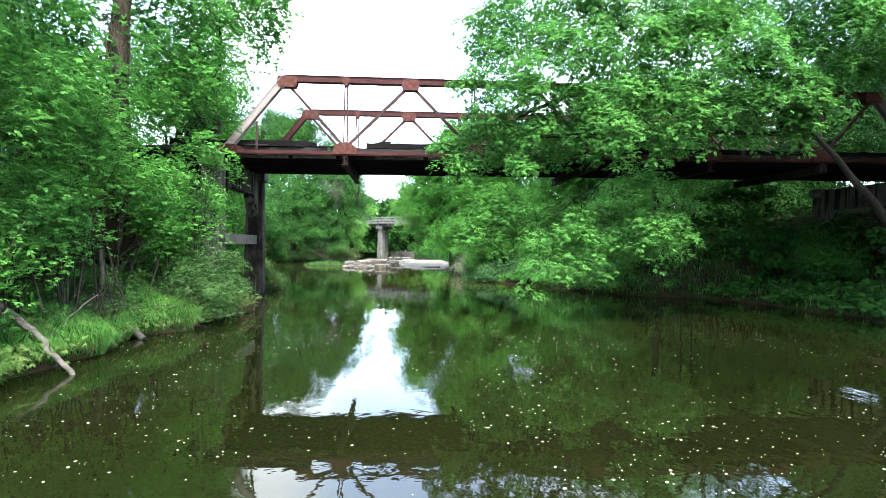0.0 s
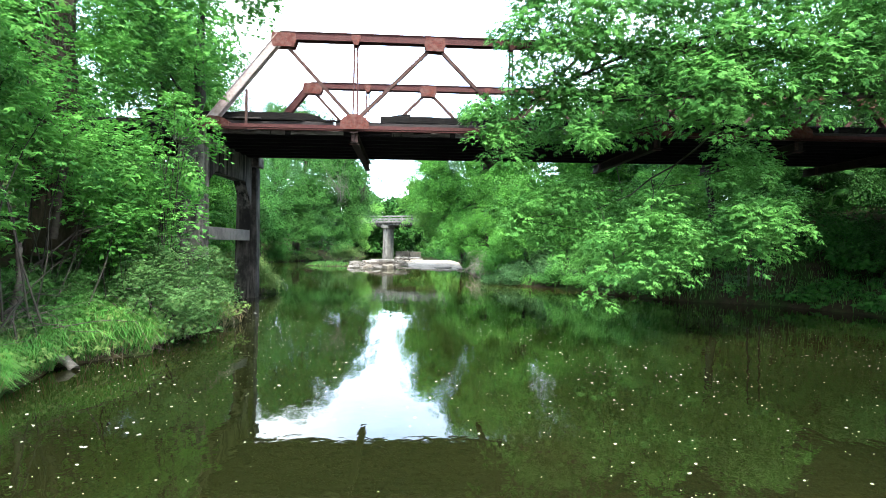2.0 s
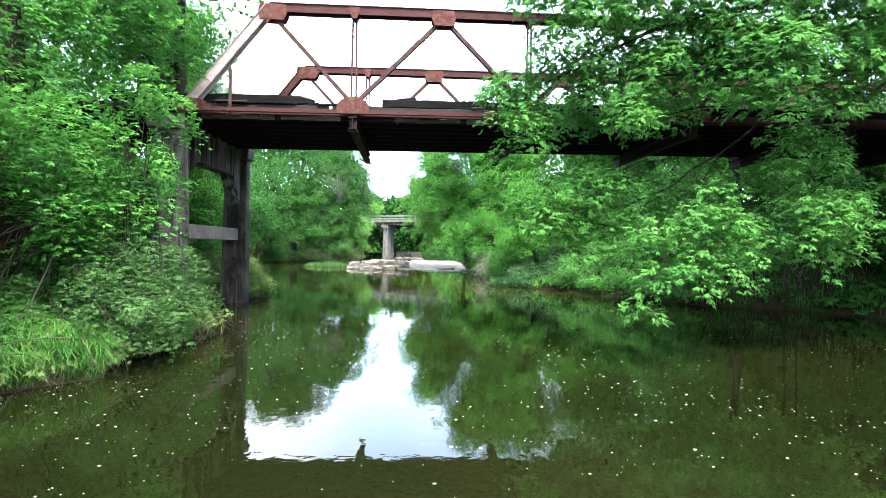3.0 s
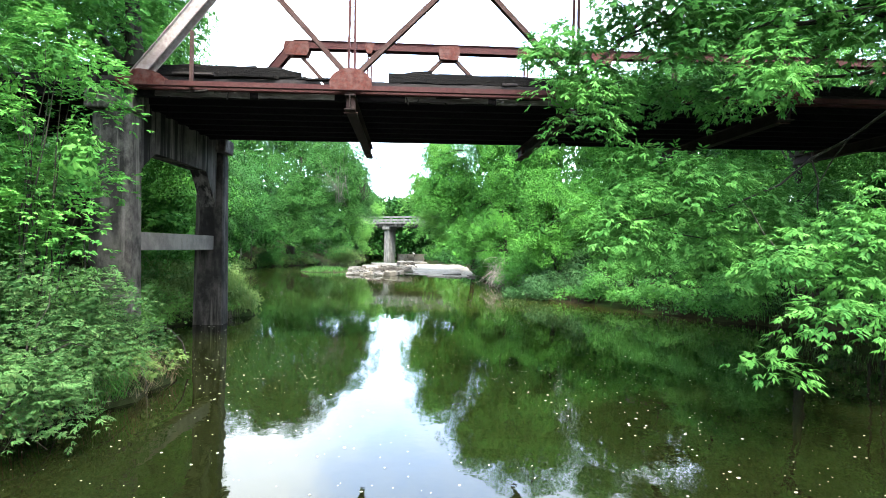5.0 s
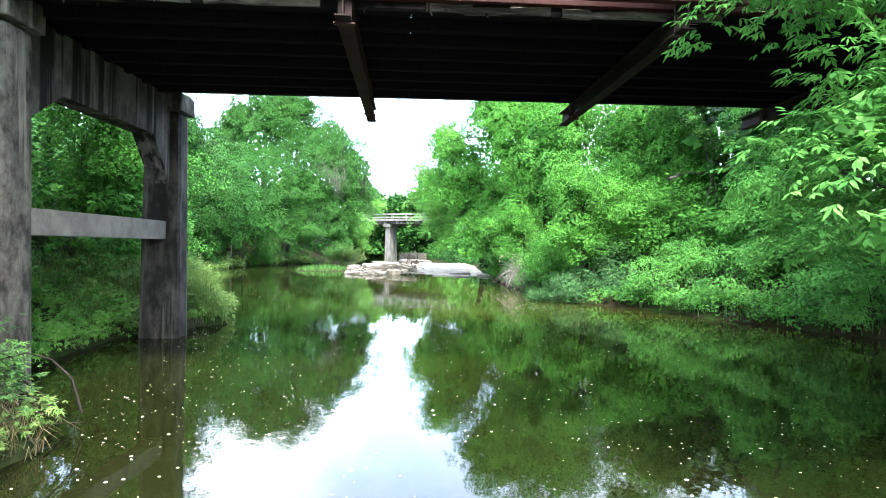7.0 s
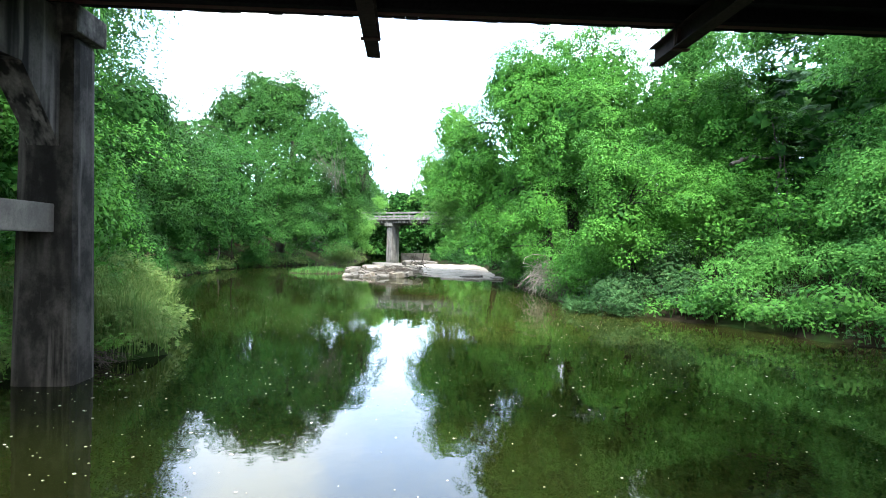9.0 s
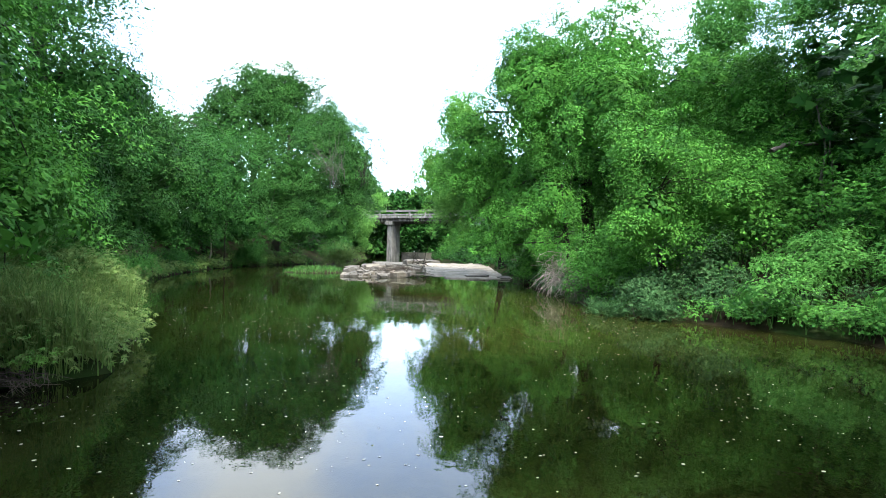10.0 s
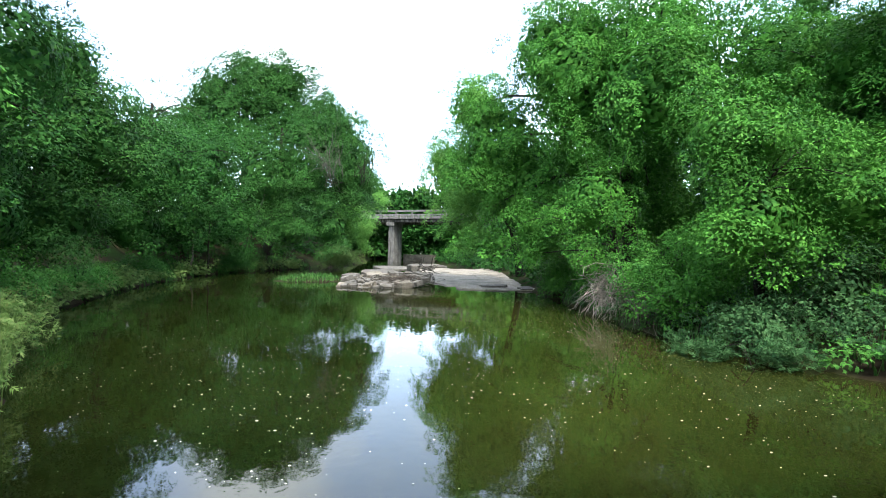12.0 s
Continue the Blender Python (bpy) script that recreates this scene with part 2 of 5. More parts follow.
w_shade_map = blend(nt_w, shade_span("Y", 17.0, 29.0, 0.0, 1.0), w_shade_near, w_shade_silt)
nt_w.links.new(blend(nt_w, 1.0, w_mud, w_shade_map, "MULTIPLY"), b_w.inputs["Base Color"])
b_w.inputs["Roughness"].default_value = 0.015
b_w.inputs["IOR"].default_value = 1.48
bump(nt_w, b_w, w_sum.outputs["Value"], 0.13, 0.05)

# ---------------------------------------------------------------- mesh helpers


def part(name, bm, material, parent=None, label=""):
    """Links a bmesh as one mesh object, under a thing or a part."""
    me = bpy.data.meshes.new(name)
    bm.to_mesh(me)
    bm.free()
    me.materials.append(material)
    ob = new(name, me)
    ob.parent = parent
    if label:
        tagged(ob, label)
    return ob


def thing(name, at=(0, 0, 0), label="", category="", group="", kind=""):
    ob = new(name)
    ob.location = at
    ob.empty_display_size = 0.2
    bpy.context.view_layer.update()
    return tagged(ob, label, category, group, kind)


def array_mesh(name, verts, faces, material, parent=None, smooth=False):
    """A mesh from numpy arrays: verts (n,3), faces (m,3) or (m,4)."""
    verts, faces = np.asarray(verts, np.float32), np.asarray(faces, np.int32)
    me = bpy.data.meshes.new(name)
    k = faces.shape[1]
    me.vertices.add(len(verts))
    me.vertices.foreach_set("co", verts.ravel())
    me.loops.add(faces.size)
    me.loops.foreach_set("vertex_index", faces.ravel())
    me.polygons.add(len(faces))
    me.polygons.foreach_set("loop_start", np.arange(0, faces.size, k, dtype=np.int32))
    if smooth:
        me.polygons.foreach_set("use_smooth", np.ones(len(faces), bool))
    me.update(calc_edges=True)
    me.materials.append(material)
    ob = new(name, me)
    ob.parent = parent
    return ob


def add_box(bm, x0, x1, y0, y1, z0, z1, top=None, bevel=0.0):
    """A box; top=(dx, dy) draws its top in by so much on each side."""
    dx, dy = top or (0, 0)
    co = [(x0, y0, z0), (x1, y0, z0), (x1, y1, z0), (x0, y1, z0), (x0 + dx, y0 + dy, z1), (x1 - dx, y0 + dy, z1), (x1 - dx, y1 - dy, z1), (x0 + dx, y1 - dy, z1)]
    v = [bm.verts.new(c) for c in co]
    fs = [bm.faces.new([v[i] for i in q]) for q in ((3, 2, 1, 0), (4, 5, 6, 7), (0, 1, 5, 4), (1, 2, 6, 5), (2, 3, 7, 6), (3, 0, 4, 7))]
    if bevel:
        edges = list({e for f in fs for e in f.edges})
        bmesh.ops.bevel(bm, geom=edges, offset=bevel, segments=2, affect="EDGES", profile=0.6)


def add_bar(bm, p, q, w, h, up=(0, 0, 1)):
    """A straight bar from p to q, w wide across and h deep."""
    p, q = Vector(p), Vector(q)
    d = (q - p).normalized()
    s = d.cross(Vector(up)).normalized()
    u = s.cross(d).normalized()
    v = [bm.verts.new(e + s * a * w / 2 + u * b * h / 2) for e in (p, q) for a, b in ((-1, -1), (1, -1), (1, 1), (-1, 1))]
    for f in ((0, 1, 2, 3), (7, 6, 5, 4), (0, 4, 5, 1), (1, 5, 6, 2), (2, 6, 7, 3), (3, 7, 4, 0)):
        bm.faces.new([v[i] for i in f])


def add_prism(bm, outline, y0, y1):
    """An upright plate: outline of (x, z) from y0 to y1."""
    a = [bm.verts.new((x, y0, z)) for x, z in outline]
    b = [bm.verts.new((x, y1, z)) for x, z in outline]
    bm.faces.new(a)
    bm.faces.new(b[::-1])
    n = len(a)
    for i in range(n):
        bm.faces.new((a[i], b[i], b[(i + 1) % n], a[(i + 1) % n]))


def rough_up(bm, amount, freq=1.0, seed=0.0):
    for v in bm.verts:
        v.co += Vector(noise.noise_vector(v.co * freq + Vector((seed, seed * 1.7, 0)))) * amount


def tubes(paths, sides=7):
    """Tapered tubes along paths [(points, radii)]: arrays of verts and quads."""
    vs, fs, base = [], [], 0
    ang = np.linspace(0, 2 * np.pi, sides, endpoint=False)
    for pts, rad in paths:
        pts = np.asarray(pts, float)
        t = np.gradient(pts, axis=0)
        t /= np.linalg.norm(t, axis=1)[:, None] + 1e-9
        ref = np.where(np.abs(t[:, 2:3]) > 0.9, [[1.0, 0, 0]], [[0, 0, 1.0]])
        s = np.cross(t, ref)
        s /= np.linalg.norm(s, axis=1)[:, None] + 1e-9
        u = np.cross(s, t)
        ring = pts[:, None] + np.asarray(rad)[:, None, None] * (np.cos(ang)[None, :, None] * s[:, None] + np.sin(ang)[None, :, None] * u[:, None])
        n = len(pts)
        vs.append(ring.reshape(-1, 3))
        i, j = np.meshgrid(np.arange(n - 1), np.arange(sides), indexing="ij")
        k = (j + 1) % sides
        fs.append(np.stack([base + i * sides + j, base + i * sides + k, base + (i + 1) * sides + k, base + (i + 1) * sides + j], -1).reshape(-1, 4))
        base += n * sides
    return np.concatenate(vs), np.concatenate(fs)


def wobble(p, freq, seed):
    """A smooth field of waves for many points at once, about -1 to 1."""
    p = np.asarray(p) * freq
    return (np.sin(p[:, 0] * 1.3 + p[:, 1] * 0.7 + seed) + np.sin(p[:, 1] * 1.1 - p[:, 2] * 1.4 + seed * 2.1) + np.sin(p[:, 2] * 1.2 + p[:, 0] * 0.9 - seed * 1.3)) / 3


def leaves(centres, outward, length, width, droop, rng, plain=False):
    """Leaf blades at the centres, folded along the midrib or (far ones) plain: verts and triangles."""
    n = len(centres)
    d = outward + rng.normal(0, 0.75, (n, 3))
    d[:, 2] -= droop
    d /= np.linalg.norm(d, axis=1)[:, None] + 1e-9
    up = rng.normal(0, 0.3, (n, 3)) + [0, 0, 0.8] + outward * 0.7
    s = np.cross(d, up)
    s /= np.linalg.norm(s, axis=1)[:, None] + 1e-9
    nrm = np.cross(s, d)
    ln = (length * rng.uniform(0.65, 1.25, n))[:, None]
    wd = (width * rng.uniform(0.7, 1.2, n))[:, None]
    if plain:
        v = np.stack([centres - s * wd * 0.55, centres + s * wd * 0.55, centres + d * ln], 1).reshape(-1, 3)
        return v, np.arange(n * 3).reshape(-1, 3)
    mid = centres + d * ln * 0.45
    v = np.stack([centres, mid + s * wd * 0.5 + nrm * wd * 0.18, centres + d * ln - nrm * ln * 0.08, mid - s * wd * 0.5 + nrm * wd * 0.18], 1).reshape(-1, 3)
    b = np.arange(n)[:, None] * 4
    f = np.concatenate([b + [0, 1, 2], b + [0, 2, 3]], 1).reshape(-1, 3)
    return v, f


def sprays(centres, outward, length, width, droop, rng, plain=False, k=6):
    """Leaflets in flat drooping sprays of k along a short stalk: verts and triangles."""
    n = len(centres)
    d = outward + rng.normal(0, 0.6, (n, 3))
    d[:, 2] = d[:, 2] * 0.5 - droop * 0.6
    d /= np.linalg.norm(d, axis=1)[:, None] + 1e-9
    up = rng.normal(0, 0.18, (n, 3)) + ([0, -0.25, 0.55] + outward * 0.9 if plain else [0, 0, 1.0] + outward * 0.35)
    s = np.cross(d, up)
    s /= np.linalg.norm(s, axis=1)[:, None] + 1e-9
    u = np.cross(s, d)
    size = rng.uniform(0.7, 1.25, n)[:, None]
    vs, fs, base = [], [], 0
    for j in range(k):
        a = (0.0 if j == k - 1 else (0.85 if j % 2 else -0.85)) + rng.normal(0, 0.22, n)
        e = d * np.cos(a)[:, None] + s * np.sin(a)[:, None] + rng.normal(0, 0.12, (n, 3)) - [0, 0, 0.12 + droop * 0.25]
        e /= np.linalg.norm(e, axis=1)[:, None] + 1e-9
        c = centres + d * size * length * (0.22 + 0.34 * (j // 2))
        w = np.cross(e, u + rng.normal(0, 0.12, (n, 3)))
        w /= np.linalg.norm(w, axis=1)[:, None] + 1e-9
        ln = size * length * rng.uniform(0.75, 1.15, (n, 1))
        wd = size * width * rng.uniform(0.8, 1.15, (n, 1))
        if plain:
            vs.append(np.stack([c - w * wd * 0.6, c + e * ln * 0.2 + w * wd * 0.6, c + e * ln * 1.1], 1).reshape(-1, 3))
            fs.append(np.arange(n * 3).reshape(-1, 3) + base)
            base += n * 3
        else:
            m = c + e * ln * 0.45
            vs.append(np.stack([c, m + w * wd * 0.5 + u * wd * 0.12, c + e * ln - u * ln * 0.08, m - w * wd * 0.5 + u * wd * 0.12], 1).reshape(-1, 3))
            q = np.arange(n)[:, None] * 4 + base
            fs.append(np.concatenate([q + [0, 1, 2], q + [0, 2, 3]], 1).reshape(-1, 3))
            base += n * 4
    return np.concatenate(vs), np.concatenate(fs)


def clumps_in(lobes, spread, rng, shell=0.62, gap=-0.25, freq=0.9, floor=0.25, back=1.0, cover=1.5, away=0):
    """Bough centres in the outer part of ellipsoid lobes, with gaps between them and none deep inside a neighbouring lobe."""
    lobes = np.asarray(lobes, float)
    area = 12.6 * (lobes[:, 3:].prod(1) ** (2 / 3))
    per = np.maximum(3, cover * area / (3.14 * spread ** 2)).astype(int)
    pick = np.repeat(np.arange(len(lobes)), per)
    count = len(pick)
    d = rng.normal(0, 1, (count, 3))
    d /= np.linalg.norm(d, axis=1)[:, None]
    r = (rng.uniform(shell, 1.0, count) * (1 + 0.22 * wobble(d * 2.6 + lobes[pick, :3] * 1.7, 1.0, 0.4) + 0.06 * rng.normal(0, 1, count)))[:, None]
    c = lobes[pick, :3] + d * r * lobes[pick, 3:]
    c += rng.normal(0, 0.12, (count, 3))
    keep = (wobble(c, freq, 3.1 + lobes[0, 0]) > gap) & (c[:, 2] > floor) & ((d[:, 1] < 0.25) | (rng.uniform(0, 1, count) < back))
    keep &= (d[:, 0] * away < 0.45) | (rng.uniform(0, 1, count) < 0.3)
    for j, lo in enumerate(lobes):
        keep &= (pick == j) | ((((c - lo[:3]) / lo[3:]) ** 2).sum(1) > 0.5)
    return c[keep], d[keep]


def foliage(name, lobes, cover, radius, dense, length, width, droop, material, parent, seed, shell=0.62, gap=-0.25, flat=0.6, floor=0.25, back=1.0, inner=1.0, plain=False, fine_below=99.0, away=0):
    """A crown of domed boughs: leaves lie over the top of each dome and droop at its rim; dense: layers of leaf on a dome."""
    rng = np.random.default_rng(seed)
    c, out = clumps_in(lobes, radius, rng, shell, gap, floor=floor, back=back, cover=cover, away=away)
    m = len(c)
    rad = radius * rng.uniform(0.55, 1.4, m)
    leaf = (0.5 * length * width * 1.1) if plain else (6 * 0.5 * length * width)
    cnt = np.maximum(3, dense * 4.6 * rad ** 2 / leaf).astype(int)
    idx = np.repeat(np.arange(m), cnt)
    n = len(idx)
    axis = out * 0.55 + [0, 0, 0.85] + rng.normal(0, 0.18, (m, 3))
    axis /= np.linalg.norm(axis, axis=1)[:, None]
    axis = axis[idx]
    d = rng.normal(0, 1, (n, 3))
    d /= np.linalg.norm(d, axis=1)[:, None]
    h = (d * axis).sum(1)
    d = np.where(((h < -0.1) & (rng.uniform(0, 1, n) < 0.86))[:, None], d - 2 * h[:, None] * axis, d)
    h = (d * axis).sum(1)[:, None]
    # small tufts break up the dome
    tuft = 1 + 0.30 * wobble(d * 3.6 + c[idx] * 2.3, 1.5, seed * 0.37)
    p = c[idx] + (d - (1 - flat) * h * axis) * (rad[idx] * rng.uniform(0.74, 1.06, n) * tuft)[:, None]
    p[:, 2] -= 0.22 * rad[idx] * (1 - h[:, 0] ** 2)
    ok = (p[:, 2] > floor * 0.4) & ((d[:, 1] < 0.3) | (rng.uniform(0, 1, n) < 0.35 + 0.65 * back))
    p, d, axis, h = p[ok], d[ok], axis[ok], h[ok]
    n = len(p)
    if plain:
        nrm = axis * 0.6 + d * 0.75 + rng.normal(0, 0.38, (n, 3))
        e = d - h * axis + rng.normal(0, 0.45, (n, 3)) - [0, 0, droop]
        s = np.cross(e, nrm)
        s /= np.linalg.norm(s, axis=1)[:, None] + 1e-9
        e /= np.linalg.norm(e, axis=1)[:, None] + 1e-9
        ln, wd = length * rng.uniform(0.7, 1.3, (n, 1)), width * rng.uniform(0.7, 1.25, (n, 1))
        v = np.stack([p - s * wd * 0.5, p + e * ln * 0.15 + s * wd * 0.6, p + e * ln], 1).reshape(-1, 3)
        f = np.arange(n * 3).reshape(-1, 3)
    else:
        low = p[:, 2] < fine_below
        v, f = sprays(p[low], (d * 0.75 + axis * 0.35)[low], length, width, droop, rng)
        if not low.all():
            v2, f2 = sprays(p[~low], (d * 0.75 + axis * 0.35)[~low], length, width * 1.35, droop, rng, True, 5)
            v, f = np.concatenate([v, v2]), np.concatenate([f, f2 + len(v)])
    # the shaded inside of the crown, with fewer and larger blades
    lo = np.asarray(lobes, float)
    area = (lo[:, 3:].prod(1) ** (2 / 3)) * 12.6 * 0.36
    size = 0.04 + length if not plain else 0.05 + length * (1.1 if length < 0.105 else 2.2)
    k = np.repeat(np.arange(len(lo)), np.minimum(4000, inner * area / (0.4 * size ** 2)).astype(int))
    e = rng.normal(0, 1, (len(k), 3))
    e /= np.linalg.norm(e, axis=1)[:, None]
    q = lo[k, :3] + e * rng.uniform(*((0.4, 0.68) if plain else (0.25, 0.56)), (len(k), 1)) * lo[k, 3:]
    e, q = e[q[:, 2] > floor], q[q[:, 2] > floor]
    a1 = np.cross(e + rng.normal(0, 0.25, e.shape), rng.normal(0, 1, e.shape))
    a1 /= np.linalg.norm(a1, axis=1)[:, None] + 1e-9
    a2 = np.cross(e, a1)
    z = size * rng.uniform(0.6, 1.2, (len(q), 1))
    wide = 0.4 if plain else 0.26
    v2 = np.stack([q - a2 * z * wide, q + a2 * z * wide, q + a1 * z], 1).reshape(-1, 3)
    v, f = np.concatenate([v, v2]), np.concatenate([f, np.arange(len(v2)).reshape(-1, 3) + len(v)])
    ob = array_mesh(name, v, f, material, parent)
    return ob, c


def limb_paths(base, top, r0, centres, rng, count, sag=0.0):
    """A trunk from base to top and limbs that leave it for some of the bough centres."""
    base, top = np.asarray(base, float), np.asarray(top, float)
    n = 9
    t = np.linspace(0, 1, n)[:, None]
    side = np.array([rng.normal(0, 0.25), rng.normal(0, 0.25), 0])
    trunk = base * (1 - t) + top * t + side * np.sin(t * np.pi) + rng.normal(0, 0.04, (n, 3))
    rad = r0 * (1.0 - 0.72 * t[:, 0])
    rad[0] *= 1.35
    paths = [(trunk, rad)]
    if len(centres):
        for c in centres[rng.choice(len(centres), min(count, len(centres)), replace=False)]:
            a = rng.uniform(0.35, 0.95)
            k = a * (n - 1)
            i = int(k)
            s = trunk[i] * (1 - k + i) + trunk[min(i + 1, n - 1)] * (k - i)
            rs = r0 * (1 - 0.72 * a) * rng.uniform(0.3, 0.55)
            u = np.linspace(0, 1, 7)[:, None]
            bend = np.array([0, 0, np.linalg.norm(c - s) * rng.uniform(-0.05, 0.22) - sag])
            p = s * (1 - u) + c * u + bend * np.sin(u * np.pi) + rng.normal(0, 0.05, (7, 3)) * (u > 0)
            paths.append((p, rs * (1 - 0.85 * u[:, 0])))
    return paths


def tree(name, base, top, r0, lobes, cover, radius, dense, length, width, leaf, label, seed, bark=None, droop=0.5, limbs=18, gap=-0.25, shell=0.62, category="tree", group="", flat=0.6, floor=0.25, back=1.0, boughs=(), inner=1.0, plain=False, fine_below=99.0, away=0):
    """A tapered trunk with limbs, and a crown of leafy boughs."""
    th = thing(name, base, label, category, group)
    inv = th.matrix_world.inverted()
    crown, c = foliage("crown", lobes, cover, radius, dense, length, width, droop, leaf, th, seed, shell, gap, flat, floor, back, inner, plain, fine_below, away)
    rng = np.random.default_rng(seed + 77)
    paths = limb_paths((base[0], base[1], base[2] - 0.4), top, r0, c, rng, limbs)
    for pts, ra, rb in boughs:
        u, k = np.linspace(0, 1, 12), np.linspace(0, 1, len(pts))
        p = np.stack([np.interp(u, k, [q[i] for q in pts]) for i in range(3)], 1)
        p[1:-1] = (p[:-2] + 2 * p[1:-1] + p[2:]) / 4 + rng.normal(0, 0.04, (10, 3))
        paths.append((p, ra + (rb - ra) * u))
        near = c[np.argsort(np.linalg.norm(c - p[7], axis=1))[:60]]
        for q in near[rng.choice(len(near), min(12 if ra > 0.06 else 3, len(near)), replace=False)]:
            s = p[rng.integers(4, 12)]
            w = np.linspace(0, 1, 5)[:, None]
            paths.append((s * (1 - w) + q * w + rng.normal(0, 0.04, (5, 3)) * (w > 0), 0.016 * (1 - 0.7 * w[:, 0])))
    v, f = tubes(paths)
    trunk = array_mesh("trunk", v, f, bark or BARK, th, True)
    for o in (crown, trunk):
        o.matrix_parent_inverse = inv
    return th


def shrub(base, lobes, cover, radius, dense, length, width, leaf, label, seed, droop=0.3, stems=14, gap=-0.4, shell=0.5, name="shrub", floor=0.1, plain=False):
    th = thing(name, base, label, "shrub")
    inv = th.matrix_world.inverted()
    fo, c = foliage("foliage", lobes, cover, radius, dense, length, width, droop, leaf, th, seed, shell, gap, 0.7, floor, 0.4, 0.8, plain)
    rng = np.random.default_rng(seed + 5)
    paths = []
    for q in c[rng.choice(len(c), min(stems, len(c)), replace=False)]:
        b = np.array([base[0] + rng.normal(0, 0.4), base[1] + rng.normal(0, 0.5), base[2] - 0.2])
        u = np.linspace(0, 1, 6)[:, None]
        paths.append((b * (1 - u) + q * u + np.array([0, 0, 0.4]) * np.sin(u * np.pi) + rng.normal(0, 0.04, (6, 3)), 0.018 * (1 - 0.8 * u[:, 0])))
    v, f = tubes(paths, 5)
    st = array_mesh("woody_base", v, f, BARK, th, True)
    for o in (fo, st):
        o.matrix_parent_inverse = inv
    return th


# ---------------------------------------------------------------- ground and water
LEFT_Y = [-400, -30, 0, 6, 10, 12.4, 14, 16, 17.6, 18.8, 20, 24, 25.6, 26.4, 28.4, 30, 31.5, 36, 43, 52, 60, 67, 74, 84, 100, 130, 400]
LEFT_X = [-9, -8, -7.4, -7.1, -6.95, -6.9, -6.3, -6.1, -5.7, -6.3, -8.3, -8.9, -8.2, -7.1, -7.9, -8.4, -9.2, -12.5, -16, -18.2, -18.8, -18.5, -14.5, -11.0, -9.5, -10, -10]
RIGHT_Y = [-400, -30, 5, 17, 21.5, 23.3, 25, 27.4, 31, 34.4, 41, 48, 55, 62, 75, 100, 130, 400]
RIGHT_X = [14, 14, 16.5, 17.9, 17.2, 16.0, 12.2, 10.4, 8.3, 5.6, 5.0, 5.4, 5.6, 6, 4.5, 2.5, 3, 3]


def ground_height(x, y):
    x, y = np.asarray(x, float), np.asarray(y, float)
    jag = 0.22 * np.sin(y * 1.9 + 0.7) + 0.14 * np.sin(y * 4.3) + 0.10 * np.sin(y * 7.7 + x * 0.4)
    dl = np.interp(y, LEFT_Y, LEFT_X) + jag - x
    dr = x - np.interp(y, RIGHT_Y, RIGHT_X) - jag
    hl = np.interp(dl, [-6, -1.5, -0.3, 0, 0.25, 1.2, 4, 9, 16, 40, 400], [-1.6, -0.8, -0.25, -0.03, 0.22, 0.6, 1.9, 4.6, 5.8, 6.6, 9])
    hr = np.interp(dr, [-6, -1.5, -0.3, 0, 0.25, 1.5, 5, 9, 16, 40, 400], [-1.6, -0.8, -0.25, -0.03, 0.2, 0.6, 1.9, 3.9, 5.8, 6.6, 9])
    h = np.where(dl > dr, hl, hr)
    amp = np.clip(np.maximum(dl, dr), 0, 3) / 3
    h = h + amp * (0.16 * np.sin(x * 0.9 + y * 0.5) + 0.12 * np.sin(y * 1.3 - x * 0.7) + 0.05 * np.sin(x * 3.1) * np.sin(y * 2.7))
    spit = np.exp(-(((x + 9.3) / 5.2) ** 2 + ((y - 58.5 - 0.25 * (x + 9.3)) / 3.2) ** 2) * 1.2)
    bed = np.exp(-(((x + 0.5) / 7.5) ** 4 + ((y - 64) / 11.5) ** 4))
    return np.maximum(h, np.maximum(-1.6 + 1.95 * np.sqrt(spit) - 0.05, -1.6 + 1.72 * bed))


gx = np.concatenate([[-900, -500, -260, -140, -80, -55], np.arange(-42, 44, 0.6), [55, 80, 140, 260, 500, 900]])
gy = np.concatenate([[-900, -400, -200, -110, -60, -40, -28], np.arange(-20, 72, 0.6), np.arange(72, 135, 1.2), [150, 180, 240, 400, 600, 900]])
GX, GY = np.meshgrid(gx, gy, indexing="ij")
gv = np.stack([GX, GY, ground_height(GX, GY)], -1).reshape(-1, 3)
gi, gj = np.meshgrid(np.arange(len(gx) - 1), np.arange(len(gy) - 1), indexing="ij")
gb = gi * len(gy) + gj
ground = array_mesh("ground", gv, np.stack([gb, gb + len(gy), gb + len(gy) + 1, gb + 1], -1).reshape(-1, 4), SOIL, None, True)
tagged(ground, "dark soil creek banks with grass and leaf litter", "ground", kind="structure")
bm = bmesh.new()
wv = [bm.verts.new(c) for c in ((-40, -200, 0), (40, -200, 0), (40, 300, 0), (-40, 300, 0))]
bm.faces.new(wv)
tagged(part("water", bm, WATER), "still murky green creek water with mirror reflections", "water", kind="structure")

# ---------------------------------------------------------------- steel truss bridge
GRADE = 0.017
PANEL, X_END = 5.3, -7.84
Y_NEAR, Y_FAR = 19.33, 24.2
Z_TOP, Z_BOT = 9.28, 6.31


def gz(x, z):
    """Height on the bridge, which climbs gently along x."""
    return z + GRADE * (x + 5.0)


bridge = thing("truss_bridge", (8.0, 21.8, 0), "rusty red steel pony truss bridge with charred timber deck", "bridge")
bridge_inv = bridge.matrix_world.inverted()


def bridge_part(name, bm, mat, label="", parent=None):
    o = part(name, bm, mat, parent or bridge, label)
    o.matrix_parent_inverse = bridge_inv
    return o


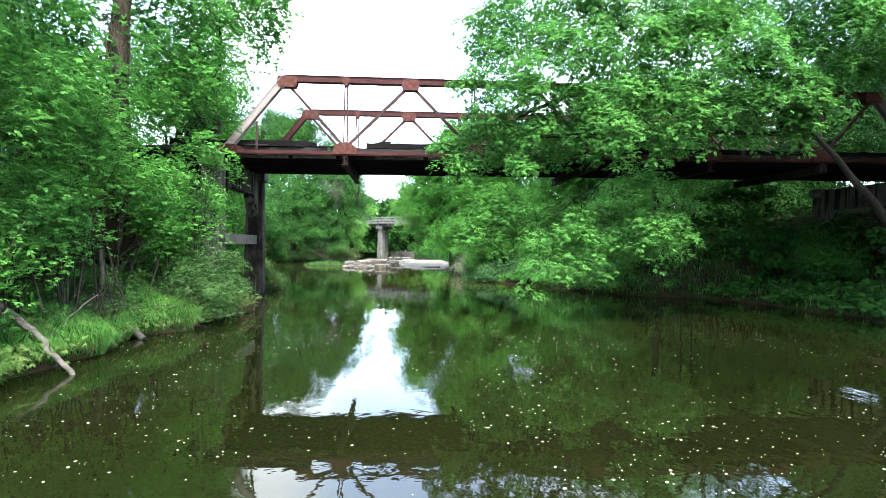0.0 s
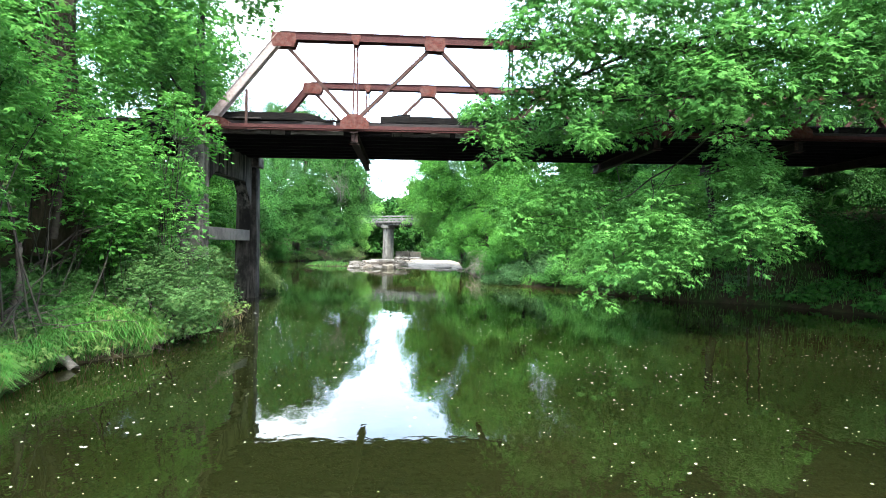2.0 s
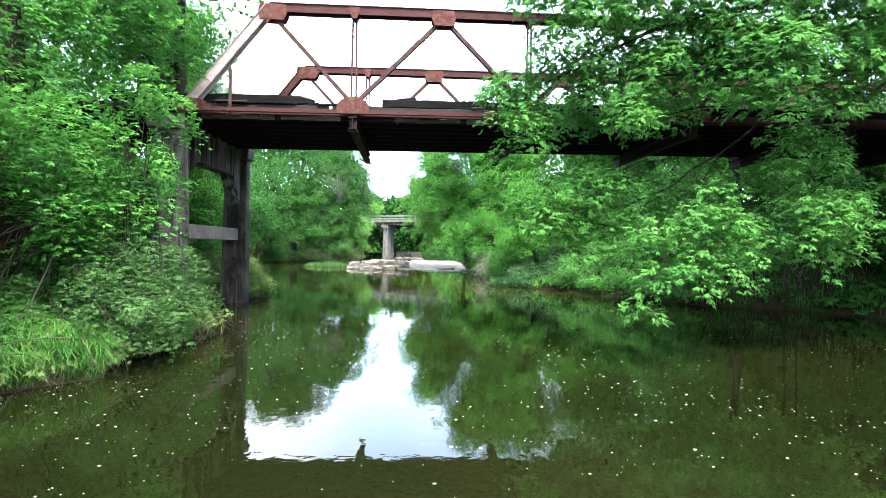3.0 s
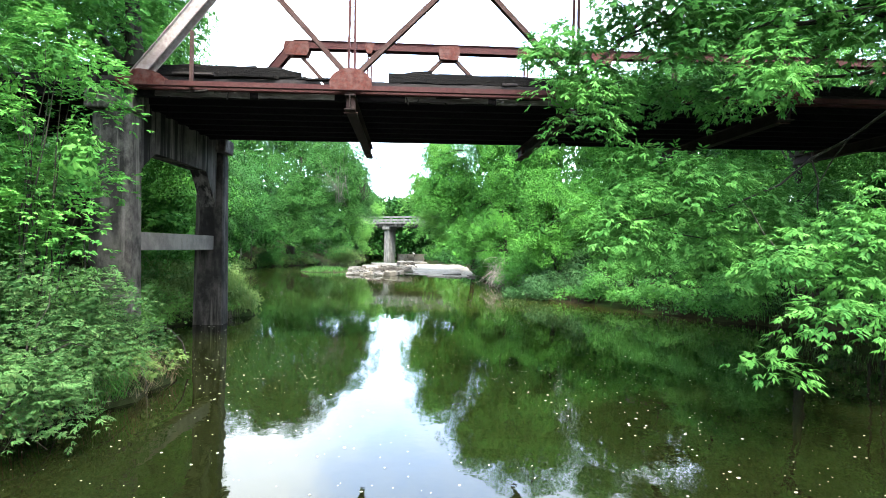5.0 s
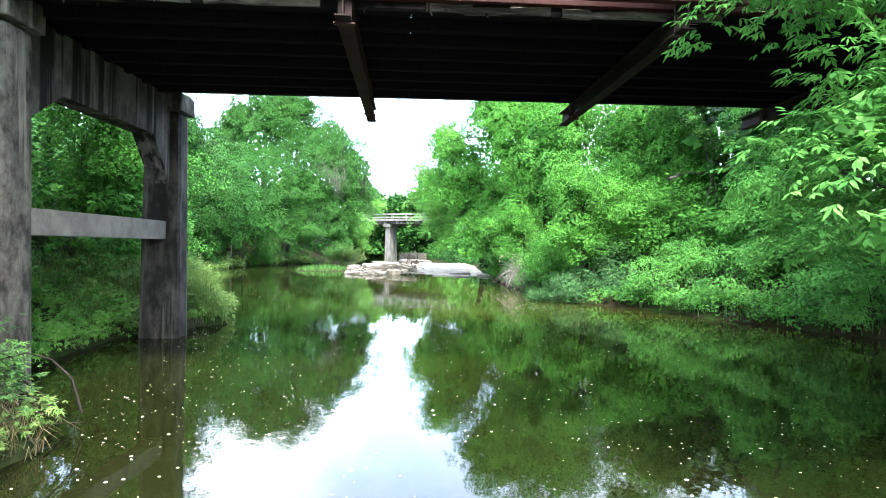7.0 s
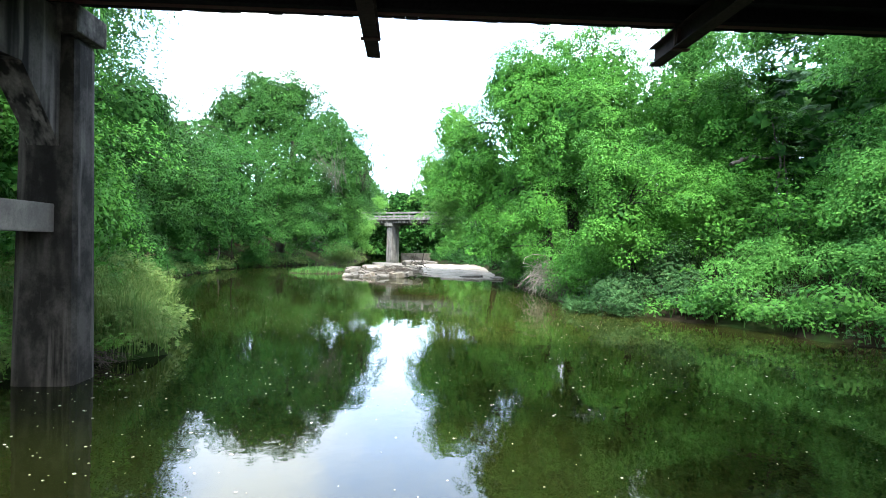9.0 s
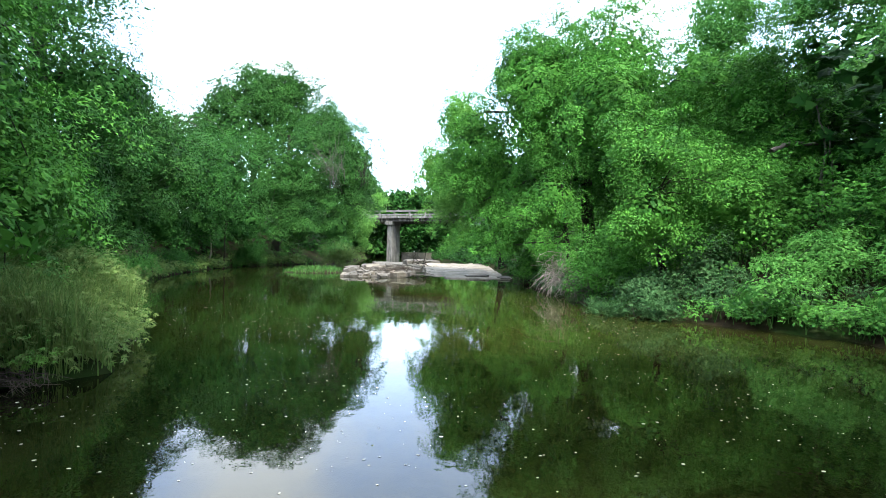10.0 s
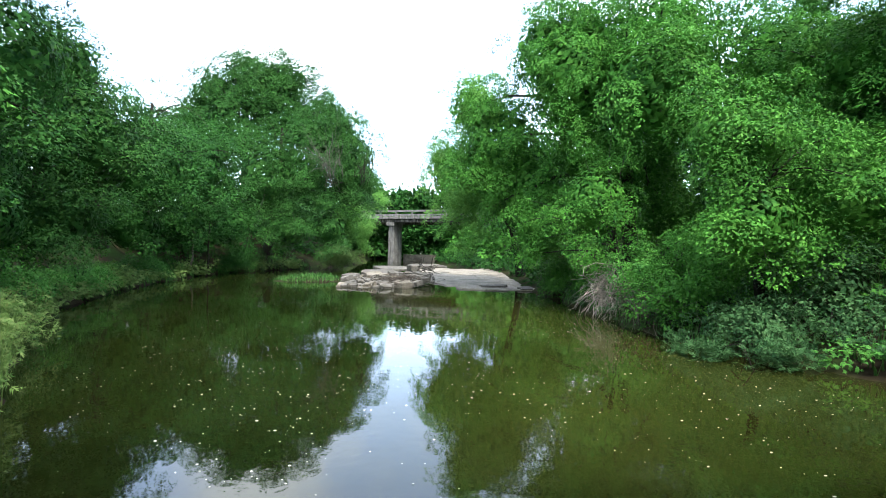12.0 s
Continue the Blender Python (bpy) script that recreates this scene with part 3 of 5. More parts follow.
def gusset_outline(x, z, half, high, flip):
    s = -1 if flip else 1
    if flip and half > 0.2:
        pts = [(-half * 0.88, 0.0), (half * 0.88, 0.0), (half, high * 0.55), (half * 0.8, high), (-half * 0.8, high), (-half, high * 0.55)]
        return [(x + a, z - b) for a, b in pts]
    if half < 0.2:
        pts = [(-half, 0.0), (half, 0.0), (half * 0.98, 0.16), (half * 0.42, high), (-half * 0.42, high), (-half * 0.98, 0.16)]
    else:
        arc = [(half * c, high * (0.34 + 0.66 * d)) for c, d in ((0.96, 0.0), (0.90, 0.34), (0.74, 0.62), (0.52, 0.82), (0.26, 0.95), (0.0, 1.0))]
        pts = [(-half * 0.92, 0.0), (half * 0.92, 0.0)] + arc + [(-a, b) for a, b in arc[-2::-1]]
    return [(x + a, z + s * b) for a, b in pts][:: s]


bm = bmesh.new()
bmesh.ops.create_cone(bm, cap_ends=True, segments=6, radius1=0.02, radius2=0.012, depth=0.016, matrix=pose(0, 0, 0, 90))
RIVET = bpy.data.meshes.new("rivet")
bm.to_mesh(RIVET)
bm.free()
RIVET.materials.append(RED_RUST)


def truss(y, front):
    """One truss: chords, end posts, diagonals, posts and gusset plates."""
    bottoms = [X_END + PANEL * k for k in range(7)]
    tops = [X_END + PANEL * (k + 0.5) for k in range(6)]
    bottoms[0], bottoms[-1], tops[0], tops[-1] = bottoms[0] + 0.58, bottoms[-1] - 0.58, tops[0] + 0.18, tops[-1] - 0.18
    red = RED_PAINT
    for a, b in zip(tops[:-1], tops[1:]):
        bm = bmesh.new()
        for dy in (-0.12, 0.12):
            add_bar(bm, (a - 0.003, y + dy, gz(a, Z_TOP)), (b - 0.003, y + dy, gz(b, Z_TOP)), 0.03, 0.24)
        add_bar(bm, (a, y, gz(a, Z_TOP + 0.127)), (b, y, gz(b, Z_TOP + 0.127)), 0.34, 0.018)
        bridge_part("top_chord", bm, red)
    for a, b in ((bottoms[0], tops[0]), (bottoms[-1], tops[-1])):
        bm = bmesh.new()
        p, q = (a, y, gz(a, Z_BOT + 0.1)), (b, y, gz(b, Z_TOP))
        for dy in (-0.12, 0.12):
            add_bar(bm, (p[0], y + dy, p[2]), (q[0], y + dy, q[2]), 0.03, 0.24)
        d = (Vector(q) - Vector(p)).normalized()
        u = Vector((-d.z, 0, d.x)) * (0.128 if d.x > 0 else -0.128)
        add_bar(bm, Vector(p) + u, Vector(q) + u, 0.34, 0.018)
        bridge_part("end_post", bm, GREY_STEEL if front else RED_PAINT, "faded grey end post" if front else "")
    for a, b in zip(bottoms[:-1], bottoms[1:]):
        bm = bmesh.new()
        for dy in (-0.09, 0.09):
            add_bar(bm, (a, y + dy, gz(a, Z_BOT - 0.02)), (b, y + dy, gz(b, Z_BOT - 0.02)), 0.025, 0.13)
            add_bar(bm, (a, y + dy * 1.5, gz(a, Z_BOT - 0.085)), (b, y + dy * 1.5, gz(b, Z_BOT - 0.085)), 0.11, 0.016)
        bridge_part("bottom_chord", bm, RED_PAINT)
    for k, t in enumerate(tops):
        for b in (bottoms[k], bottoms[k + 1]):
            if b in (bottoms[0], bottoms[-1]):
                continue
            bm = bmesh.new()
            for dy in (-0.06, 0.06):
                add_bar(bm, (t, y + dy, gz(t, Z_TOP - 0.1)), (b, y + dy, gz(b, Z_BOT + 0.2)), 0.014, 0.11)
            add_bar(bm, (t, y, gz(t, Z_TOP - 0.1)), (b, y, gz(b, Z_BOT + 0.2)), 0.10, 0.014)
            bridge_part("diagonal", bm, RUST_DARK)
    for b in bottoms[1:-1]:
        bm = bmesh.new()
        for dx in (-0.075, 0.075):
            add_bar(bm, (b + dx, y, gz(b, Z_BOT + 0.1)), (b + dx * 0.7, y, gz(b, Z_TOP - 0.1)), 0.05, 0.07, (0, 1, 0))
        for i in range(6):
            z = Z_BOT + 0.75 + i * 0.36
            add_bar(bm, (b - 0.07, y - 0.02, gz(b, z)), (b + 0.07, y - 0.02, gz(b, z + 0.1)), 0.008, 0.03, (0, 1, 0))
        bridge_part("post", bm, RED_PAINT)
    for x in (bottoms[0] + 1.15, bottoms[-1] - 1.15):
        bm = bmesh.new()
        add_bar(bm, (x, y, gz(x, Z_BOT - 0.1)), (x, y, gz(x, Z_BOT + 1.2)), 0.07, 0.07, (0, 1, 0))
        bridge_part("short_post", bm, RUST_DARK)
    for x, z, half, high, flip in [(b, Z_BOT - 0.09, 0.50, 0.52, False) for b in bottoms[1:-1]] + [(t, Z_TOP + 0.1, 0.36, 0.46, True) for t in tops[1:-1]] + [(b, Z_TOP + 0.1, 0.15, 0.34, True) for b in bottoms[1:-1]] + [(bottoms[0] + 0.12, Z_BOT - 0.09, 0.55, 0.36, False), (bottoms[-1] - 0.12, Z_BOT - 0.09, 0.55, 0.36, False), (tops[0] + 0.1, Z_TOP + 0.1, 0.42, 0.46, True), (tops[-1] - 0.1, Z_TOP + 0.1, 0.42, 0.46, True)]:
        bm = bmesh.new()
        add_prism(bm, gusset_outline(x, gz(x, z), half, high, flip), y + 0.137, y + 0.155)
        bridge_part("gusset_plate", bm, RED_RUST, "rusted riveted plate")
        bm = bmesh.new()
        add_prism(bm, gusset_outline(x, gz(x, z), half, high, flip), y - 0.155, y - 0.137)
        plate = bridge_part("gusset_plate", bm, RED_RUST, "rusted riveted plate")
        s = -1 if flip else 1
        for i in range(5):
            for h in (0.08, 0.24, 0.40):
                px = x + (i - 2) * half * 0.4 * (1.0 if h < 0.2 else 0.62)
                if half < 0.2 or h > high - 0.06:
                    continue
                r = new("rivet", RIVET)
                r.parent = plate
                r.location = (px, y - 0.157, gz(x, z) + s * h)


truss(Y_NEAR, True)
truss(Y_FAR, False)

# floor beams hung under the joints, stringers, planks
for k in range(1, 6):
    x = X_END + PANEL * k
    bm = bmesh.new()
    z0 = gz(x, 5.76)
    y0, y1 = Y_NEAR - 0.25, Y_FAR + 0.85
    add_bar(bm, (x, y0, z0 + 0.01), (x, y1, z0 + 0.01), 0.24, 0.022)
    add_bar(bm, (x, y0, z0 + 0.17), (x, y1, z0 + 0.17), 0.02, 0.30)
    add_bar(bm, (x, y0, z0 + 0.33), (x, y1, z0 + 0.33), 0.24, 0.022)
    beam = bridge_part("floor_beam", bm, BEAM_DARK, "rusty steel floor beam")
    if 0 < k < 6:
        for y in (Y_NEAR - 0.02, Y_FAR + 0.02):
            bm = bmesh.new()
            for dx in (-0.09, 0.09):
                add_bar(bm, (x + dx, y, z0 - 0.03), (x + dx, y, gz(x, Z_BOT)), 0.03, 0.03, (0, 1, 0))
            add_bar(bm, (x - 0.16, y, z0 - 0.02), (x + 0.16, y, z0 - 0.02), 0.09, 0.025)
            add_prism(bm, [(x - 0.09, z0 + 0.05), (x + 0.09, z0 + 0.05), (x + 0.07, gz(x, Z_BOT + 0.05)), (x - 0.07, gz(x, Z_BOT + 0.05))], y - 0.06, y - 0.045)
            part("beam_hanger", bm, RUST_DARK, beam)
rng_b = random.Random(4)
for i, y in enumerate(np.linspace(Y_NEAR + 0.3, Y_FAR - 0.25, 8)):
    bm = bmesh.new()
    a, b = -15.5, 31.0
    add_bar(bm, (a, y, gz(a, 6.19)), (b, y, gz(b, 6.19)), 0.12, 0.2)
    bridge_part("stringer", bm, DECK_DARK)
x = -15.4
while x < 30.8:
    w = rng_b.uniform(0.21, 0.27)
    bm = bmesh.new()
    over = rng_b.uniform(-0.02, 0.03)
    add_box(bm, x, x + w - 0.003, Y_NEAR + 0.17 - over * 0.3, Y_FAR + 0.45 + over, gz(x, 6.295), gz(x, 6.375))
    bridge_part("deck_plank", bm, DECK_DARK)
    x += w


def log_timber(x0, x1, y, z, w, h, mat, name, label, seed, burnt=0.0):
    bm = bmesh.new()
    n = max(6, int((x1 - x0) / 0.22))
    rings = []
    for i in range(n + 1):
        x = x0 + (x1 - x0) * i / n
        e = 1.0 - burnt * max(0.0, 1 - (x1 - x) / 0.5)
        ring = []
        for a, b in ((-1, -0.8), (-0.8, -1), (0.8, -1), (1, -0.8), (1, 0.8), (0.8, 1), (-0.8, 1), (-1, 0.8)):
            j = Vector(noise.noise_vector(Vector((x * 1.7, a * 2 + seed, b * 2)))) * 0.035
            ring.append(bm.verts.new((x, y + a * w / 2 * e + j.y, gz(x, z) + b * h / 2 * e + j.z)))
        rings.append(ring)
    for r, s in zip(rings[:-1], rings[1:]):
        for k in range(8):
            bm.faces.new((r[k], r[(k + 1) % 8], s[(k + 1) % 8], s[k]))
    bm.faces.new(rings[0][::-1])
    bm.faces.new(rings[-1])
    return bridge_part(name, bm, mat, label)


# timber along the near edge: pale edge beams, charred kerb logs with a burnt gap
for a, b in ((-13.5, -8.3), (-8.2, -3.3), (-3.2, 2.1), (2.2, 7.6), (7.7, 13.4), (13.5, 19.0), (19.1, 26.0)):
    log_timber(a, b, Y_NEAR + 0.30, 6.45, 0.16, 0.20, TIMBER_GREY, "edge_timber", "weathered grey deck edge timber", a)
    log_timber(a, b, Y_FAR + 0.36, 6.45, 0.16, 0.20, TIMBER_GREY, "edge_timber", "", a + 9)
log_timber(-9.6, -3.75, Y_NEAR + 0.32, 6.69, 0.26, 0.27, TIMBER_CHAR, "kerb_log", "charred burnt kerb log", 1.0, 0.55)
log_timber(-1.7, 6.5, Y_NEAR + 0.34, 6.66, 0.26, 0.25, TIMBER_CHAR, "kerb_log", "charred burnt kerb log", 2.0)
log_timber(6.7, 15.0, Y_NEAR + 0.34, 6.66, 0.24, 0.24, TIMBER_CHAR, "kerb_log", "", 3.0)
log_timber(15.2, 25.0, Y_NEAR + 0.34, 6.66, 0.24, 0.24, TIMBER_CHAR, "kerb_log", "", 4.0)
for a, b in ((-9.0, -4.6), (-0.6, 5.0), (5.2, 12.0), (12.2, 24.0)):
    log_timber(a, b, Y_FAR + 0.05, 6.66, 0.22, 0.22, TIMBER_CHAR, "kerb_log", "", b)
for i, (a, b) in enumerate(((-7.0, -4.9), (-4.7, -2.95), (-1.3, 0.7), (0.9, 3.6))):
    log_timber(a, b, Y_NEAR + 0.24, 6.16, 0.10, 0.13, PLANK_PALE, "nailer_plank", "bleached stained plank", 20 + i)

rng_p = random.Random(12)
for i in range(46):
    x = rng_p.choice((rng_p.uniform(-9.5, -3.4), rng_p.uniform(-1.8, 12.0)))
    n = rng_p.uniform(0.25, 1.3)
    y = Y_NEAR + rng_p.uniform(0.16, 0.42)
    z = rng_p.choice((6.56, 6.60, 6.79, 6.20))
    bm = bmesh.new()
    w, h = rng_p.uniform(0.05, 0.14), rng_p.uniform(0.03, 0.06)
    add_bar(bm, (x, y, gz(x, z)), (x + n, y + rng_p.uniform(-0.06, 0.06), gz(x + n, z + rng_p.uniform(-0.05, 0.07))), w, h)
    bmesh.ops.subdivide_edges(bm, edges=bm.edges[:], cuts=2)
    rough_up(bm, 0.03, 6.0, i)
    bridge_part("broken_board", bm, rng_p.choice((TIMBER_CHAR, TIMBER_CHAR, TIMBER_GREY)))
for i in range(9):
    x = rng_p.uniform(-6.8, 6.0)
    bm = bmesh.new()
    z = gz(x, rng_p.uniform(6.12, 6.2))
    y = Y_NEAR + rng_p.uniform(0.1, 0.3)
    add_bar(bm, (x, y, z), (x + rng_p.uniform(-0.06, 0.06), y, z - rng_p.uniform(0.06, 0.2)), 0.03, 0.015, (0, 1, 0))
    bridge_part("splinter", bm, TIMBER_CHAR)

# ---------------------------------------------------------------- concrete bents


def bent(x0, label, skew=0.0):
    """Two battered columns with caps, a haunched cross beam and a strut; x0 is the columns' middle."""
    th = thing("bridge_pier", (x0, 22.0, 0), label, "bridge pier", "bridge piers")
    inv = th.matrix_world.inverted()
    for yc in (19.88, 24.77):
        xc = x0 + skew * (yc - 22.3)
        bm = bmesh.new()
        add_box(bm, xc - 0.50, xc + 0.50, yc - 0.33, yc + 0.33, -1.5, 5.74, (0.07, 0.05), 0.13)
        part("column", bm, CONCRETE if yc < 22 else CONCRETE_BLACK, th, "" if yc < 22 else "darker column with black streaks").matrix_parent_inverse = inv
        bm = bmesh.new()
        add_box(bm, xc - 0.53, xc + 0.53, yc - 0.38, yc + 0.38, 5.745, 6.20, None, 0.035)
        part("column_cap", bm, CONCRETE, th).matrix_parent_inverse = inv
    bm = bmesh.new()
    za = [(20.18, 6.1), (24.47, 6.1), (24.47, 3.9), (24.3, 4.2), (23.75, 5.0), (21.0, 5.0), (20.4, 4.5), (20.18, 4.35)]
    a = [bm.verts.new((x0 - 0.24 + skew * (y - 22.3), y, z)) for y, z in za]
    b = [bm.verts.new((x0 + 0.24 + skew * (y - 22.3), y, z)) for y, z in za]
    bm.faces.new(a)
    bm.faces.new(b[::-1])
    for i in range(len(za)):
        bm.faces.new((a[i], b[i], b[(i + 1) % len(za)], a[(i + 1) % len(za)]))
    part("cross_beam", bm, CONCRETE_RUNS, th, "stained haunched cross beam").matrix_parent_inverse = inv
    bm = bmesh.new()
    add_box(bm, x0 - 0.2, x0 + 0.2, 20.19, 24.46, 2.5, 2.96, None, 0.02)
    for v in bm.verts:
        v.co.x += skew * (v.co.y - 22.3)
    part("strut", bm, CONCRETE_PALE, th, "paler concrete strut").matrix_parent_inverse = inv
    return th


bent(-7.88, "stained concrete two-column bridge bent standing in the creek edge", 0.05)
bent(23.9, "stained concrete two-column bridge bent on the shaded bank")

# ---------------------------------------------------------------- far concrete bridge
far_bridge = thing("road_bridge", (-5.3, 104, 0), "pale concrete road bridge crossing the creek beyond the shoal", "bridge")
far_bridge.rotation_euler = (0, 0, radians(-27))


def far_part(name, bm, mat, label=""):
    """A part in the road bridge's own axes: x along its deck, y across."""
    return part(name, bm, mat, far_bridge, label)


bm = bmesh.new()
add_box(bm, -45, 45, -0.6, 8.4, 7.3, 7.7, None, 0.03)
far_part("deck_slab", bm, ROAD_CONCRETE)
for yy in (-0.1, 2.6, 5.2, 7.9):
    bm = bmesh.new()
    add_box(bm, -45, 45, yy - 0.2, yy + 0.2, 6.75, 7.295)
    far_part("girder", bm, CONCRETE)
for yy in (-0.5, 8.1):
    bm = bmesh.new()
    add_box(bm, -45, 45, yy, yy + 0.22, 8.45, 8.75, None, 0.02)
    far_part("rail_beam", bm, ROAD_CONCRETE)
    for i in range(30):
        bm = bmesh.new()
        add_box(bm, -44 + i * 3, -43.7 + i * 3, yy + 0.02, yy + 0.2, 7.705, 8.448)
        far_part("rail_post", bm, ROAD_CONCRETE)
for xx in (0.0, 17.0, -17.0):
    for y0 in (0.0,):
        bm = bmesh.new()
        add_box(bm, xx - 0.56, xx + 0.56, y0, y0 + 3.0, -1.0, 6.15, (0.04, 0.0), 0.12)
        far_part("pier_column", bm, ROAD_CONCRETE)
    bm = bmesh.new()
    add_box(bm, xx - 0.75, xx + 0.75, -0.4, 3.0, 6.155, 6.745, None, 0.04)
    far_part("pier_cap", bm, ROAD_CONCRETE)

# ---------------------------------------------------------------- rock shoal


def rock(x0, x1, y0, y1, z0, z1, tilt, mat, label, seed, name="rock_slab", corners=9):
    """A ledge of bedded rock: an uneven outline in two or three steps, cracked edges, rough top."""
    rr = random.Random(seed)
    cx, cy = (x0 + x1) / 2, (y0 + y1) / 2
    angles = sorted(i * 2 * math.pi / corners + rr.uniform(-0.25, 0.25) for i in range(corners))
    out = []
    for a in angles:
        k = 1 / max(abs(math.cos(a)), abs(math.sin(a))) * rr.uniform(0.80, 1.0)
        out.append(Vector((math.cos(a) * k * (x1 - x0) / 2, math.sin(a) * k * (y1 - y0) / 2, 0)))
    fine = []
    for p, q in zip(out, out[1:] + out[:1]):
        n = max(2, int((q - p).length / 0.45))
        fine += [p.lerp(q, i / n) + Vector((rr.uniform(-0.09, 0.09), rr.uniform(-0.09, 0.09), 0)) for i in range(n)]
    bm = bmesh.new()
    rings, steps = [], [(0.96, 0.0), (1.0, 0.40), (0.965, 0.44), (0.985, 0.52), (0.975, 0.90), (0.955, 0.985), (0.80, 1.0), (0.5, 1.02), (0.22, 1.0)]
    for s, h in steps:
        ring = []
        for v in fine:
            p = Vector((v.x * s, v.y * s, z0 + (z1 - z0) * h))
            w = noise.noise(Vector((p.x * 0.9 + seed * 5, p.y * 0.9, h))) * 0.05 * (h > 0.5) + noise.noise(Vector((p.x * 3, p.y * 3 + seed, h * 2))) * 0.025
            ring.append(bm.verts.new(p + Vector((w * 0.4, w * 0.4, w))))
        rings.append(ring)
    for r, s in zip(rings[:-1], rings[1:]):
        for k in range(len(r)):
            bm.faces.new((r[k], r[(k + 1) % len(r)], s[(k + 1) % len(r)], s[k]))
    bm.faces.new(rings[-1])
    m = Matrix.Translation((cx, cy, 0)) @ pose(0, 0, 0, *tilt)
    bmesh.ops.transform(bm, matrix=m, verts=bm.verts)
    return tagged(part(name, bm, mat), label, "rock", "shoal rocks")


rock(-1.6, 6.6, 52.6, 72.0, -0.75, 0.30, (1.9, 0, 0), LIMESTONE, "flat pale limestone sheet sloping into the water", 1, corners=16)
rock(0.4, 6.6, 52.0, 54.4, -0.5, 0.09, (1.6, 0.4, 2), LIMESTONE, "thin pale limestone ledge at the waterline", 2, corners=12)
rock(2.2, 4.3, 53.2, 54.0, -0.05, 0.22, (4, -3, 8), ROCK_DARK, "small brown rock on the pale slab", 8, corners=8)
rock(4.6, 5.7, 52.3, 53.2, -0.2, 0.18, (2, -4, 30), ROCK_DARK, "small brown rock at the slab's edge", 12, corners=7)
rock(-7.0, -1.6, 53.0, 56.6, -0.5, 0.30, (5, -5.5, 5), SHELF_ROCK, "long tilted grey-brown slab on the shoal", 3, corners=13)
rock(-3.5, -0.9, 53.6, 56.2, 0.22, 0.52, (3, -7, 8), ROCK_DARK, "dark overhanging rock plate on the shoal", 6, corners=8)
rock(-6.2, -2.6, 56.2, 60.5, -0.4, 0.42, (4, -3, 9), SHELF_ROCK, "tilted grey-brown rock slab on the shoal", 4, corners=11)
rock(-6.5, -3.0, 60.5, 68.0, -0.3, 0.42, (1, -2, 20), ROCK_DARK, "brown rock slab on the shoal", 9, corners=11)
rock(-2.6, 1.6, 69.0, 74.0, -0.3, 0.80, (1, 1, -10), ROCK_DARK, "low brown rock ledge behind the shoal", 10, corners=12)
rock(-6.5, -1.0, 76.0, 84.0, -0.5, 0.16, (0.5, 1, 8), SHELF_ROCK, "low wet rock ledge beneath the road bridge", 14, corners=12)
rp = random.Random(77)
for i in range(26):
    px, py = rp.uniform(-6.7, -0.9), rp.uniform(52.7, 58.5)
    w, d, h = rp.uniform(0.35, 1.5), rp.uniform(0.3, 1.0), rp.uniform(0.10, 0.26)
    z = 0.02 + 0.05 * (px + 6.7) + 0.07 * (py - 52.7)
    rock(px - w / 2, px + w / 2, py - d / 2, py + d / 2, z - 0.2, z + h * 0.8, (rp.uniform(-4, 16), rp.uniform(-18, 8), rp.uniform(-35, 35)), rp.choice((SHELF_ROCK, SHELF_ROCK, ROCK_DARK, LIMESTONE)), "broken angular rock lying on the shoal", 100 + i, "broken_rock", rp.randint(5, 7))
bm = bmesh.new()
add_box(bm, -3.2, 9.0, 113.0, 113.6, -0.5, 1.2, (0, 0.1), 0.05)
tagged(part("weir", bm, LIMESTONE), "low pale concrete weir beyond the road bridge", "weir")
rr = random.Random(40)
bm = bmesh.new()
for i in range(420):
    x, y = rr.uniform(-6.2, -0.6), rr.uniform(52.9, 58.0)
    s = 0.02 + 0.10 * rr.random() ** 3
    m = Matrix.Translation((x, y, 0.06 + 0.05 * (x + 6.7) + 0.07 * (y - 52.7) + rr.uniform(-0.06, 0.1))) @ pose(0, 0, 0, rr.uniform(0, 90), rr.uniform(0, 90), rr.uniform(0, 90)) @ Matrix.Diagonal((s * rr.uniform(0.8, 2.0), s, s * rr.uniform(0.4, 0.9), 1))
    r = bmesh.ops.create_icosphere(bm, subdivisions=1, radius=1.0, matrix=m)
    for v in r["verts"]:
        v.co += Vector((rr.uniform(-1, 1), rr.uniform(-1, 1), rr.uniform(-1, 1))) * s * 0.25
tagged(part("rubble", bm, SHELF_ROCK), "grey rock rubble strewn over the shoal", "rubble", kind="stuff")

# ---------------------------------------------------------------- trees on the banks
# the overhanging tree whose boughs reach out over the creek before the bridge
UPPER_LOBES = [
    (5.0, 16.6, 11.0, 3.0, 2.2, 2.3), (9.0, 16.0, 12.0, 3.6, 2.6, 2.8), (14.0, 16.2, 12.6, 4.0, 3.0, 3.2), (3.2, 16.1, 9.8, 1.2, 1.0, 1.4), (3.7, 16.3, 11.6, 1.3, 1.1, 1.3), (4.2, 15.9, 8.2, 2.7, 1.7, 1.5), (7.0, 15.2, 8.8, 3.0, 2.0, 2.2), (10.5, 15.0, 9.0, 3.0, 2.4, 2.4), (14.5, 15.5, 10.6, 3.4, 2.8, 2.2), (18.5, 16.0, 11.6, 3.4, 3.4, 2.6), (19.0, 12.0, 10.8, 3.0, 3.0, 2.4), (2.9, 16.1, 8.0, 1.0, 0.9, 1.2)]
